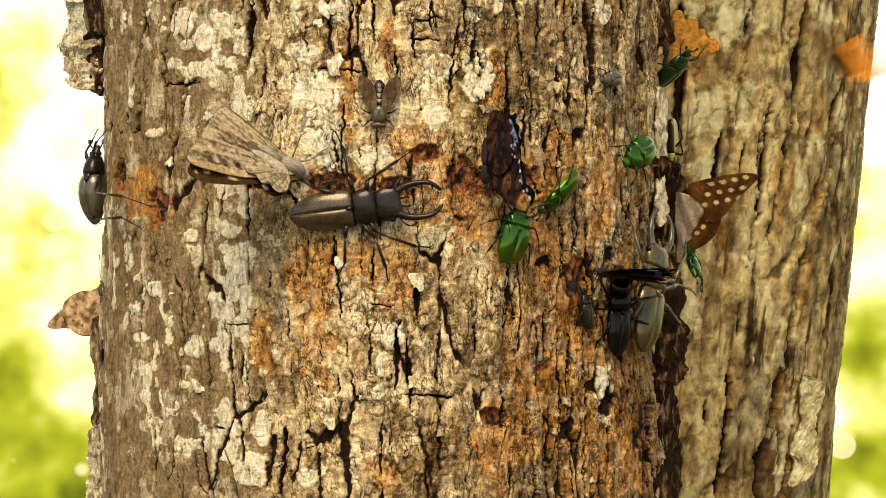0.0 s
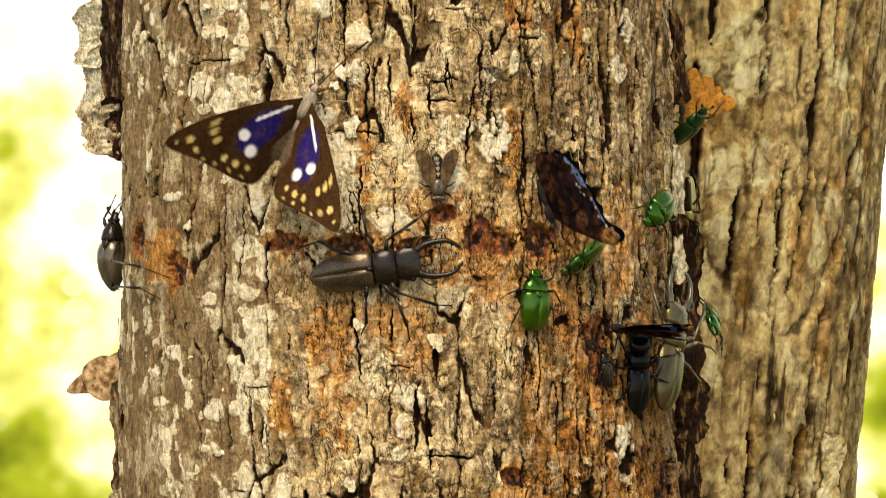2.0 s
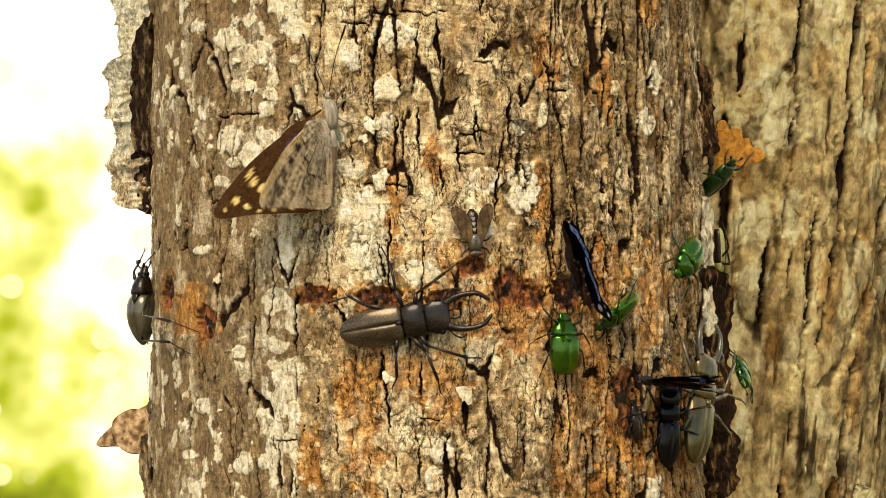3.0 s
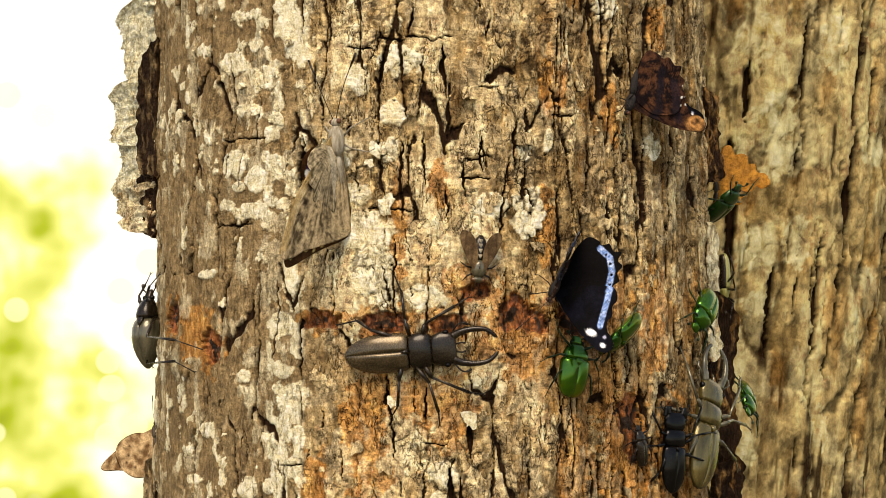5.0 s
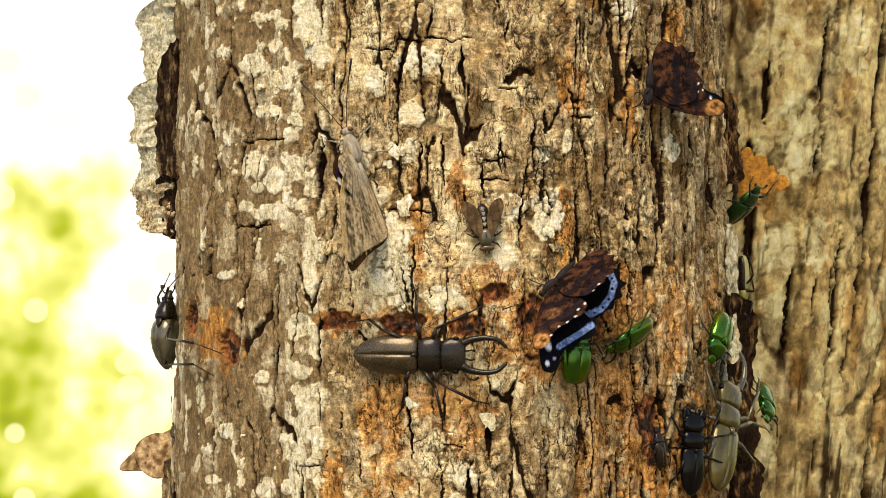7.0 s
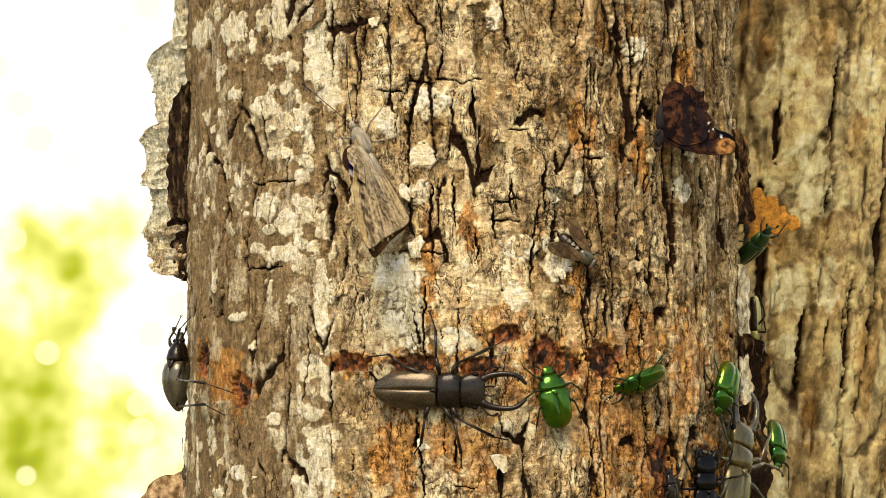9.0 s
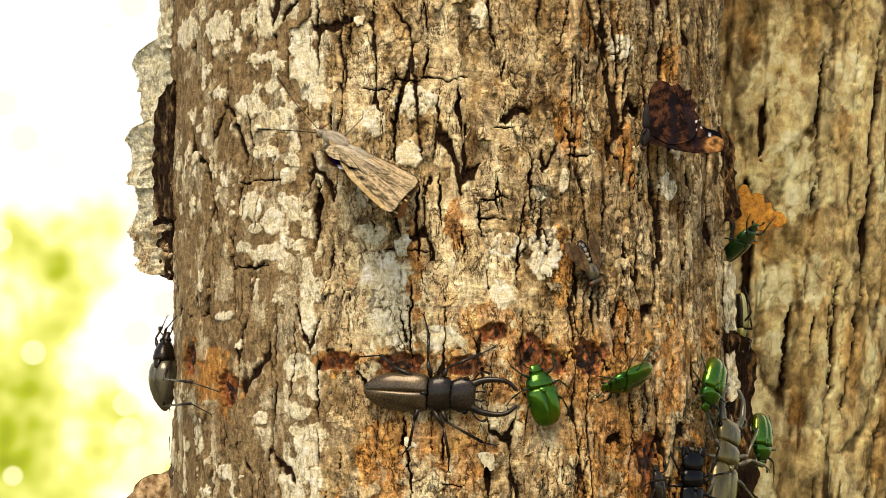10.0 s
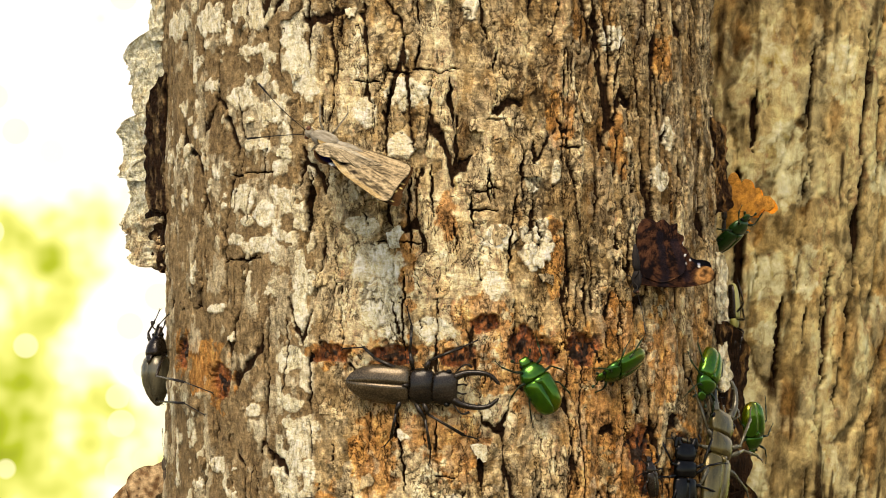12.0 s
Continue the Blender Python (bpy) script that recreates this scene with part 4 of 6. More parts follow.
def wing(name, outline, top, under, parent, side, size, label=""):
    """One wing as a thin closed body with scales above and below: outline in units of size (millimetres), root at the origin,
    span along x, forwards along y; top and under give the colour at each place."""
    ring = arcs([(x, y, 0) for x, y in outline] + [(*outline[0], 0)], 7)[:-1]
    ring = np.array([(p.x, p.y) for p in ring])
    mid = ring.mean(0)
    n, m = len(ring), 26
    xs = np.concatenate([mid + (ring - mid) * ((k + 1) / m) for k in range(m)] + [mid[None]])
    camber = -0.008 * (xs[:, 0] ** 2) + 0.006 * np.sin(xs[:, 1] * 16 + xs[:, 0] * 5)
    edge = np.concatenate([np.full(n, 1 - ((k + 1) / m) ** 6) for k in range(m)] + [np.ones(1)])
    half = (0.0022 + 0.004 * np.exp(-xs[:, 0] * 5)) * edge
    cols = [np.array([fn(x, y) for x, y in xs]) for fn in (top, under)]
    verts = np.concatenate([np.stack([side * xs[:, 0], xs[:, 1], camber + s * half], -1) for s in (1, -1)]) * size * MM
    one = n * m + 1
    faces = []
    for layer in (0, 1):
        o = layer * one
        for k in range(m - 1):
            for i in range(n):
                j = (i + 1) % n
                f = [o + k * n + i, o + k * n + j, o + (k + 1) * n + j, o + (k + 1) * n + i]
                faces.append(f if (layer == 1) == (side > 0) else f[::-1])
        for i in range(n):
            f = [o + i, o + (i + 1) % n, o + one - 1]
            faces.append(f[::-1] if (layer == 1) == (side > 0) else f)
    for i in range(n):
        j = (i + 1) % n
        faces.append([(m - 1) * n + i, (m - 1) * n + j, one + (m - 1) * n + j, one + (m - 1) * n + i])
    me = bpy.data.meshes.new(name)
    me.from_pydata([tuple(v) for v in verts], [], faces)
    rgba = np.concatenate([np.concatenate(cols), np.ones((2 * one, 1))], 1)
    me.attributes.new("pattern", "FLOAT_COLOR", "POINT").data.foreach_set("color", rgba.reshape(-1).astype(np.float32))
    bm = bmesh.new()
    bm.from_mesh(me)
    bmesh.ops.recalc_face_normals(bm, faces=bm.faces)
    bm.to_mesh(me)
    bm.free()
    for p in me.polygons:
        p.use_smooth = True
    me.materials.append(SCALES)
    ob = new(name, me)
    ob.parent = parent
    return tagged(ob, label) if label else ob


def mixed(a, b, t):
    t = max(0.0, min(1.0, t))
    return tuple(p + (q - p) * t for p, q in zip(a, b))


def grain(x, y, f):
    return noise.noise(Vector((x * f, y * f, 0.3)))


def dot(x, y, cx, cy, rx, ry):
    d = math.hypot((x - cx) / rx, (y - cy) / ry)
    return max(0.0, min(1.0, (1.15 - d) / 0.3))


def band(x, y, pts, w):
    """1 on a line through pts, w wide."""
    best = 9.0
    for (ax, ay), (bx, by) in zip(pts, pts[1:]):
        t = max(0, min(1, ((x - ax) * (bx - ax) + (y - ay) * (by - ay)) / ((bx - ax) ** 2 + (by - ay) ** 2)))
        best = min(best, math.hypot(x - ax - t * (bx - ax), y - ay - t * (by - ay)))
    return max(0.0, min(1.0, (w * 1.1 - best) / (w * 0.25)))


def butterfly(name, label, size, fore, hind, colours, fur, antenna=0.42, group="", slim=1.0):
    """A butterfly: local y forwards, z dorsal; wings flat at rest, each turned about the body's length by its own keys."""
    thing = tagged(new(name), label, "butterfly", group)
    k = size / 50.0
    part("thorax", loft(bmesh.new(), [(-5.5 * k, 0, 1.6 * k, 1.6 * k, 1.7 * k, 2), (-3 * k, 0, 3.0 * k, 2.8 * k, 2.8 * k, 2), (1 * k, 0, 3.2 * k, 3.0 * k, 3.0 * k, 2), (4 * k, 0, 2.3 * k, 2.2 * k, 2.3 * k, 2), (5.5 * k, 0, 1.2 * k, 1.2 * k, 1.3 * k, 2)], 16), fur, thing)
    part("abdomen", loft(bmesh.new(), [(-5 * k, -0.2 * k, 1.5 * k, 1.5 * k, 1.5 * k, 2), (-9 * k, -0.6 * k, 2.5 * slim * k, 2.4 * slim * k, 2.4 * slim * k, 2), (-15 * slim * k, -1.2 * k, 2.3 * slim * k, 2.1 * slim * k, 2.2 * slim * k, 2), (-20 * slim * k, -1.6 * k, 1.2 * slim * k, 1.2 * slim * k, 1.2 * slim * k, 2), (-22 * slim * k, -1.8 * k, 0.3 * k, 0.3 * k, 0.3 * k, 2)], 14), fur, thing)
    head = part("head", ball(bmesh.new(), (0, 6.8 * k, -0.3 * k), 1.9 * k, (1.1, 0.9, 0.9)), fur, thing)
    for s in (-1, 1):
        part("eye", ball(bmesh.new(), (s * 1.6 * k, 7.2 * k, 0.1 * k), 1.05 * k), EYE, head)
        line = arcs([(s * 0.8 * k, 8.2 * k, 0.6 * k), (s * 5.5 * k, 8.2 * k + 0.5 * antenna * size, 1.6 * k), (s * 11 * k, 8.2 * k + antenna * size, 1.0 * k)], 6)
        part("antenna", tube(bmesh.new(), line, [k * (0.17 if i < len(line) - 3 else 0.42) for i in range(len(line))], 6), STAG_DARK, head)
        for y0, y1, x1 in ((2.0, 7.0, 9.0), (-1.0, -4.5, 11.0)):
            bm = tube(bmesh.new(), [(s * 1.5 * k, y0 * k, -2.4 * k), (s * 5 * k, (y0 * 0.5 + y1 * 0.5) * k, -2.0 * k), (s * x1 * k, y1 * k, -4.6 * k), (s * (x1 + 2.5) * k, (y1 + 1) * k, -5.0 * k)], [0.4 * k, 0.34 * k, 0.26 * k, 0.2 * k], 6)
            part("leg", bm, fur, thing)
    f_top, f_under, h_top, h_under = colours
    wings = {}
    for side, word in ((-1, "left"), (1, "right")):
        wings["f", side] = wing(word + "_forewing", fore, f_top, f_under, thing, side, size)
        wings["h", side] = wing(word + "_hindwing", hind, h_top, h_under, thing, side, size)
    return thing, wings


def flap(wings, rows, size):
    """Keys of the four wings: seconds, how far the left and the right are raised (0 flat, 90 closed), how far the forewings are swept back."""
    k = size / 50.0 * MM
    for (kind, side), ob in wings.items():
        keys = []
        for t, left, right, sweep in rows:
            up = left if side < 0 else right
            turn = sweep + (5 if side < 0 and up > 88 else 0) if kind == "f" else sweep * 0.12
            at = (side * (0.3 + 1.3 * math.cos(radians(min(90, abs(up))))) * k, (1.5 if kind == "f" else -2.5) * k, (1.6 if kind == "f" else 1.3) * k)
            gap = 3.5 if kind == "h" else 0.0
            keys.append((t, pose(*at, 0, -side * (up - gap), 0) @ pose(0, 0, 0, 0, 0, -side * turn)))
        walk(ob, keys)


COMMA_FORE = [(0, 0.0), (0.03, 0.40), (0.12, 0.72), (0.27, 0.74), (0.30, 0.52), (0.42, 0.60), (0.56, 0.56), (0.60, 0.40), (0.72, 0.40), (0.76, 0.24), (0.92, 0.20), (1.0, 0.02), (0.88, -0.08), (0.76, -0.02), (0.62, -0.14), (0.42, -0.10), (0.2, -0.12), (0, -0.08)]
COMMA_HIND = [(0, 0.0), (0.24, 0.08), (0.44, 0.04), (0.40, -0.08), (0.52, -0.14), (0.40, -0.22), (0.46, -0.30), (0.30, -0.32), (0.26, -0.42), (0.14, -0.34), (0.0, -0.30), (-0.02, -0.14)]
BROAD_FORE = [(0, 0.03), (0.25, 0.20), (0.55, 0.36), (0.85, 0.46), (0.98, 0.46), (0.98, 0.38), (0.88, 0.20), (0.80, 0.02), (0.72, -0.16), (0.62, -0.27), (0.40, -0.22), (0.15, -0.13), (0, -0.06)]
BROAD_HIND = [(0, 0.0), (0.30, 0.06), (0.58, -0.06), (0.66, -0.25), (0.62, -0.46), (0.50, -0.62), (0.34, -0.70), (0.18, -0.68), (0.07, -0.50), (0.0, -0.22)]
RAGGED_FORE = [(0, 0.03), (0.25, 0.22), (0.55, 0.40), (0.80, 0.50), (0.92, 0.50), (0.97, 0.41), (0.91, 0.32), (0.83, 0.26), (0.77, 0.15), (0.79, 0.05), (0.75, -0.04), (0.77, -0.14), (0.71, -0.24), (0.62, -0.27), (0.40, -0.22), (0.15, -0.14), (0, -0.06)]
RAGGED_HIND = [(0, 0.0), (0.30, 0.08), (0.58, -0.02), (0.65, -0.14), (0.63, -0.22), (0.67, -0.30), (0.61, -0.38), (0.63, -0.48), (0.55, -0.53), (0.54, -0.64), (0.45, -0.62), (0.36, -0.69), (0.28, -0.65), (0.20, -0.69), (0.07, -0.68), (-0.01, -0.50), (-0.02, -0.22)]
EMPEROR_HIND = [(-0.04, -0.02), (0.14, 0.04), (0.28, 0.00), (0.35, -0.08), (0.33, -0.15), (0.37, -0.22), (0.32, -0.27), (0.33, -0.35), (0.25, -0.37), (0.23, -0.45), (0.17, -0.40), (0.12, -0.45), (0.05, -0.39), (0.0, -0.38), (-0.04, -0.25), (-0.05, -0.11)]


def emperor_colours():
    brown, purple, white, cream = (0.040, 0.018, 0.006), (0.014, 0.010, 0.115), (0.80, 0.80, 0.78), (0.62, 0.46, 0.16)
    dots = [(0.50, 0.10, 0.040, 0.045, white), (0.53, -0.03, 0.045, 0.045, white), (0.66, 0.28, 0.035, 0.022, cream), (0.68, 0.21, 0.035, 0.022, cream),
            (0.62, 0.33, 0.035, 0.018, cream), (0.71, 0.06, 0.03, 0.022, cream), (0.67, -0.03, 0.028, 0.024, cream), (0.62, -0.12, 0.02, 0.02, cream), (0.83, 0.35, 0.03, 0.025, cream), (0.84, 0.26, 0.02, 0.022, cream), (0.92, 0.40, 0.015, 0.015, cream),
            (0.84, 0.17, 0.014, 0.014, cream), (0.79, 0.08, 0.014, 0.014, cream), (0.74, -0.03, 0.014, 0.014, cream), (0.69, -0.14, 0.014, 0.014, cream)]

    def f_top(x, y):
        c = mixed(brown, purple, 0.8 * dot(x, y, 0.39, 0.05, 0.20, 0.11))
        c = mixed(c, (0.09, 0.045, 0.018), 0.5 * grain(x, y, 14))
        for cx, cy, rx, ry, col in dots:
            c = mixed(c, col, dot(x, y, cx, cy, rx, ry))
        return mixed(c, white, 0.9 * band(x, y, [(0.10, 0.04), (0.36, 0.13)], 0.012))

    def h_top(x, y):
        x, y = x / 0.75, y / 0.75
        c = mixed(brown, purple, 0.8 * dot(x, y, 0.24, -0.16, 0.16, 0.14))
        for cx, cy, r in ((0.40, -0.20, 0.035), (0.34, -0.32, 0.03), (0.52, -0.15, 0.022), (0.50, -0.27, 0.022), (0.46, -0.38, 0.022), (0.38, -0.47, 0.022), (0.30, -0.54, 0.02), (0.59, -0.20, 0.013), (0.57, -0.33, 0.013), (0.50, -0.47, 0.013), (0.40, -0.58, 0.013)):
            c = mixed(c, cream if r < 0.03 else white, dot(x, y, cx, cy, r, r))
        return mixed(c, (0.11, 0.08, 0.05), 0.8 * dot(x, y, 0.05, -0.30, 0.10, 0.34))

    def rays(x, y, px, py, f):
        a, r = math.atan2(y - py, x - px), math.hypot(x - px, y - py)
        return noise.noise(Vector((a * f, r * 2.2, 0.7))) + 0.6 * noise.noise(Vector((a * f * 2.3, r * 5, 3.7)))

    def f_under(x, y):
        c = mixed((0.36, 0.27, 0.150), (0.060, 0.043, 0.022), 0.36 + 0.9 * grain(x, y, 34) + 1.2 * rays(x, y, -0.1, 0.0, 22))
        c = mixed(c, (0.30, 0.20, 0.07), 0.6 * band(x, y, [(0, 0.03), (0.25, 0.20), (0.55, 0.36), (0.9, 0.46)], 0.05))
        for cx, cy, r in ((0.30, 0.17, 0.035), (0.42, 0.22, 0.04), (0.54, 0.25, 0.03), (0.64, 0.30, 0.025)):
            c = mixed(c, (0.020, 0.013, 0.008), dot(x, y, cx, cy, r, r * 0.8))
        for cx, cy, r in ((0.48, 0.29, 0.025), (0.60, 0.33, 0.02), (0.72, 0.30, 0.025), (0.78, 0.20, 0.02)):
            c = mixed(c, (0.45, 0.36, 0.20), 0.8 * dot(x, y, cx, cy, r, r))
        return c

    def h_under(x, y):
        c = mixed((0.38, 0.30, 0.180), (0.070, 0.054, 0.028), 0.38 + 0.9 * grain(x, y, 30) + 1.2 * rays(x, y, 0.0, 0.05, 26))
        c = mixed(c, (0.05, 0.038, 0.025), 0.6 * dot(x, y, 0.14, -0.24, 0.10, 0.22) * (0.5 + rays(x, y, 0, 0.05, 30)))
        return mixed(c, (0.40, 0.35, 0.25), 0.7 * dot(x, y, 0.06, -0.16, 0.035, 0.22))
    return f_top, f_under, h_top, h_under


def admiral_colours():
    black, blue, white = (0.0026, 0.0022, 0.0024), (0.13, 0.23, 0.50), (0.84, 0.86, 0.90)

    def f_top(x, y):
        c = mixed(black, (0.005, 0.005, 0.009), 0.5 + grain(x, y, 6))
        b = band(x, y, [(0.62, -0.25), (0.66, -0.08), (0.68, 0.08), (0.71, 0.22)], 0.038)
        c = mixed(c, mixed(blue, (0.30, 0.40, 0.66), 0.4 + 1.4 * grain(x, y, 34)), b * (0.85 + 0.9 * grain(x, y, 40)))
        c = mixed(c, white, dot(x, y, 0.64, 0.33, 0.07, 0.035))
        c = mixed(c, white, dot(x, y, 0.84, 0.43, 0.035, 0.022))
        return mixed(c, (0.3, 0.3, 0.4), dot(x, y, 0.82, 0.33, 0.02, 0.02))

    def h_top(x, y):
        b = band(x, y, [(0.53, 0.01), (0.58, -0.18), (0.54, -0.38), (0.44, -0.53), (0.28, -0.60)], 0.038)
        c = mixed(black, mixed(blue, (0.34, 0.42, 0.64), 0.4 + 1.4 * grain(x, y, 34)), b * (0.85 + 0.9 * grain(x, y, 40)))
        for cx, cy in ((0.57, -0.10), (0.58, -0.22), (0.55, -0.34), (0.48, -0.46), (0.38, -0.55)):
            c = mixed(c, black, dot(x, y, cx, cy, 0.018, 0.018))
        return c

    def under(x, y):
        g = grain(x, y, 11) + 0.8 * grain(x * 2, y, 34)
        c = mixed((0.006, 0.0035, 0.0035), (0.062, 0.025, 0.012), 0.34 + 1.5 * g)
        c = mixed(c, (0.008, 0.006, 0.008), 0.8 * band(x, y, [(0.25, 0.30), (0.35, 0.0), (0.30, -0.5)], 0.05))
        c = mixed(c, (0.012, 0.008, 0.010), 0.8 * band(x, y, [(0.60, 0.30), (0.62, 0.0), (0.50, -0.4)], 0.06))
        c = mixed(c, (0.16, 0.075, 0.032), 0.8 * dot(x, y, 0.48, 0.12, 0.10, 0.09) * (0.6 + grain(x, y, 30)))
        for cx, cy in ((0.97, 0.40), (0.82, 0.27), (0.76, 0.14), (0.77, 0.03), (0.74, -0.08), (0.65, -0.15), (0.63, -0.25), (0.62, -0.40), (0.56, -0.55), (0.43, -0.66)):
            c = mixed(c, (0.6, 0.56, 0.5), dot(x, y, cx, cy, 0.016, 0.016))
        return mixed(c, (0.34, 0.16, 0.05), 0.9 * dot(x, y, 0.83, 0.40, 0.15, 0.10) * (0.8 + grain(x, y, 24)))
    return f_top, under, h_top, under


def spotted_colours():
    brown, cream, orange = (0.045, 0.018, 0.006), (0.60, 0.46, 0.22), (0.22, 0.085, 0.018)
    spots = [(0.45 + 0.13 * i, 0.22 - 0.14 * j + 0.06 * i, 0.035) for i in range(4) for j in range(3)]

    def top(x, y):
        c = mixed(brown, orange, 0.25 + 0.5 * grain(x, y, 7))
        for cx, cy, r in spots:
            c = mixed(c, cream, dot(x, y, cx, cy, r, r * 0.8))
        return c

    def h(x, y):
        c = mixed(brown, orange, 0.25 + 0.5 * grain(x, y, 7))
        for i in range(6):
            a = 0.3 + i * 0.23
            c = mixed(c, cream, dot(x, y, 0.52 * math.cos(a - 0.2), -0.56 * math.sin(a), 0.03, 0.03))
        return c

    def pale(x, y):
        return mixed((0.60, 0.50, 0.38), (0.42, 0.30, 0.17), 0.4 + 0.9 * grain(x, y, 8))
    return top, pale, h, pale


def brown_colours():
    def c(x, y):
        v = mixed((0.40, 0.28, 0.15), (0.12, 0.065, 0.028), 0.5 + 1.4 * grain(x, y, 9))
        for cx, cy in ((0.60, 0.20), (0.62, 0.05), (0.60, -0.10), (0.45, -0.30), (0.50, -0.42), (0.42, -0.15), (0.36, -0.52), (0.3, 0.12)):
            d = math.hypot(x - cx, y - cy)
            v = mixed(v, (0.05, 0.022, 0.010), max(0, 1.2 - d / 0.032))
        return v
    return c, c, c, c


def orange_colours():
    def c(x, y):
        v = mixed((0.62, 0.22, 0.020), (0.42, 0.12, 0.012), 0.5 + 0.8 * grain(x, y, 8))
        for cx, cy in ((0.45, 0.20), (0.40, 0.02), (0.60, 0.10), (0.30, 0.12), (0.35, -0.30), (0.25, -0.18), (0.48, -0.22)):
            v = mixed(v, (0.06, 0.018, 0.005), 0.55 * dot(x, y, cx, cy, 0.04, 0.035))
        return mixed(v, (0.30, 0.11, 0.02), 0.5 * band(x, y, [(0.95, 0.45), (0.78, 0.2), (0.75, 0.0), (0.66, -0.25)], 0.05))

    def u(x, y):
        return mixed((0.40, 0.18, 0.03), (0.20, 0.09, 0.02), 0.5 + 0.8 * grain(x, y, 8))
    return c, u, c, u


# ---------------- fly ----------------


def horse_fly():
    thing = tagged(new("horse_fly"), "grey-brown horse fly with smoky wings held back", "fly")
    part("thorax", loft(bmesh.new(), [(-3.2, 1.6, 1.6, 1.6, 1.4, 2), (-2, 1.8, 2.7, 2.2, 1.6, 2.2), (0.5, 1.8, 3.0, 2.4, 1.7, 2.3), (2.4, 1.8, 2.6, 2.1, 1.6, 2.2), (3.4, 1.7, 1.5, 1.3, 1.2, 2)], 18), GREY, thing, "pale grey thorax with dark stripes")
    for s in (-1.4, 0, 1.4):
        part("stripe", loft(bmesh.new(), [(2.2, 3.72 - 0.28 * abs(s), 0.30, 0.12, 0.3, 2), (0, 4.12 - 0.30 * abs(s), 0.32, 0.12, 0.4, 2), (-2.0, 3.85 - 0.36 * abs(s), 0.28, 0.12, 0.4, 2)], 8), STAG_DARK, thing)
    ab = part("abdomen", loft(bmesh.new(), [(-3.0, 1.5, 2.2, 1.4, 1.2, 2.2), (-5, 1.5, 3.0, 1.9, 1.4, 2.3), (-8, 1.4, 2.9, 1.8, 1.3, 2.3), (-11, 1.2, 2.2, 1.4, 1.1, 2.2), (-13, 1.0, 0.8, 0.6, 0.5, 2)], 18), STAG_DARK, thing)
    for i, y in enumerate((-4.6, -6.7, -8.7, -10.5)):
        top = (1.5 + 1.85, 1.45 + 1.86, 1.35 + 1.72, 1.2 + 1.48)[i]
        part("pale_mark", loft(bmesh.new(), [(y + 0.8, top, 0.12, 0.10, 0.3, 2), (y, top + 0.02, 0.55, 0.10, 0.3, 2), (y - 0.8, top - 0.05, 1.0 - 0.12 * i, 0.08, 0.35, 2), (y - 0.95, top - 0.1, 0.9 - 0.12 * i, 0.05, 0.3, 2)], 10), PALE_FUR, ab)
    head = part("head", loft(bmesh.new(), [(3.3, 1.6, 1.9, 1.3, 1.2, 2.2), (4.2, 1.6, 2.6, 1.6, 1.4, 2.4), (5.0, 1.5, 2.3, 1.2, 1.2, 2.4), (5.5, 1.4, 1.2, 0.6, 0.7, 2)], 16), GREY, thing)
    for s in (-1, 1):
        part("eye", ball(bmesh.new(), (s * 1.75, 4.4, 1.8), 1.25, (1.0, 0.75, 0.95)), EYE, head)
        part("antenna", tube(bmesh.new(), [(s * 0.4, 5.3, 1.7), (s * 0.8, 6.1, 1.7), (s * 1.0, 6.9, 1.5)], [0.22, 0.25, 0.06], 6), STAG_DARK, head)
        for hip, knee, foot in (((1.8, 1.8), (4.2, 3.0), (5.8, 5.0)), ((2.0, 0), (5.0, -0.6), (7.2, -2.2)), ((1.8, -1.8), (4.0, -5.0), (5.8, -8.4))):
            part("leg", tube(bmesh.new(), [(s * hip[0], hip[1], 0.9), (s * knee[0], knee[1], 2.0), (s * foot[0], foot[1], 0.2)], [0.42, 0.36, 0.16], 6), STAG_DARK, thing)

    def smoke(x, y):
        v = abs(math.sin(14 * y + 6 * x)) ** 10
        return mixed(mixed((0.11, 0.070, 0.034), (0.045, 0.026, 0.013), 0.5 + grain(x, y, 5)), (0.03, 0.018, 0.010), 0.7 * v)
    shape = [(0, 0.05), (0.4, 0.13), (0.8, 0.15), (0.99, 0.06), (0.97, -0.06), (0.8, -0.19), (0.5, -0.22), (0.2, -0.14), (0.02, -0.05)]
    for s, nm in ((-1, "left_wing"), (1, "right_wing")):
        ob = wing(nm, shape, smoke, smoke, thing, s, 15.5)
        ob.matrix_basis = pose(s * 1.9 * MM, 0.2 * MM, 3.7 * MM, 0, s * 12, 0) @ pose(0, 0, 0, 0, 0, -s * 70)
    return thing


# ---------------- loose bark on the feeding tree ----------------


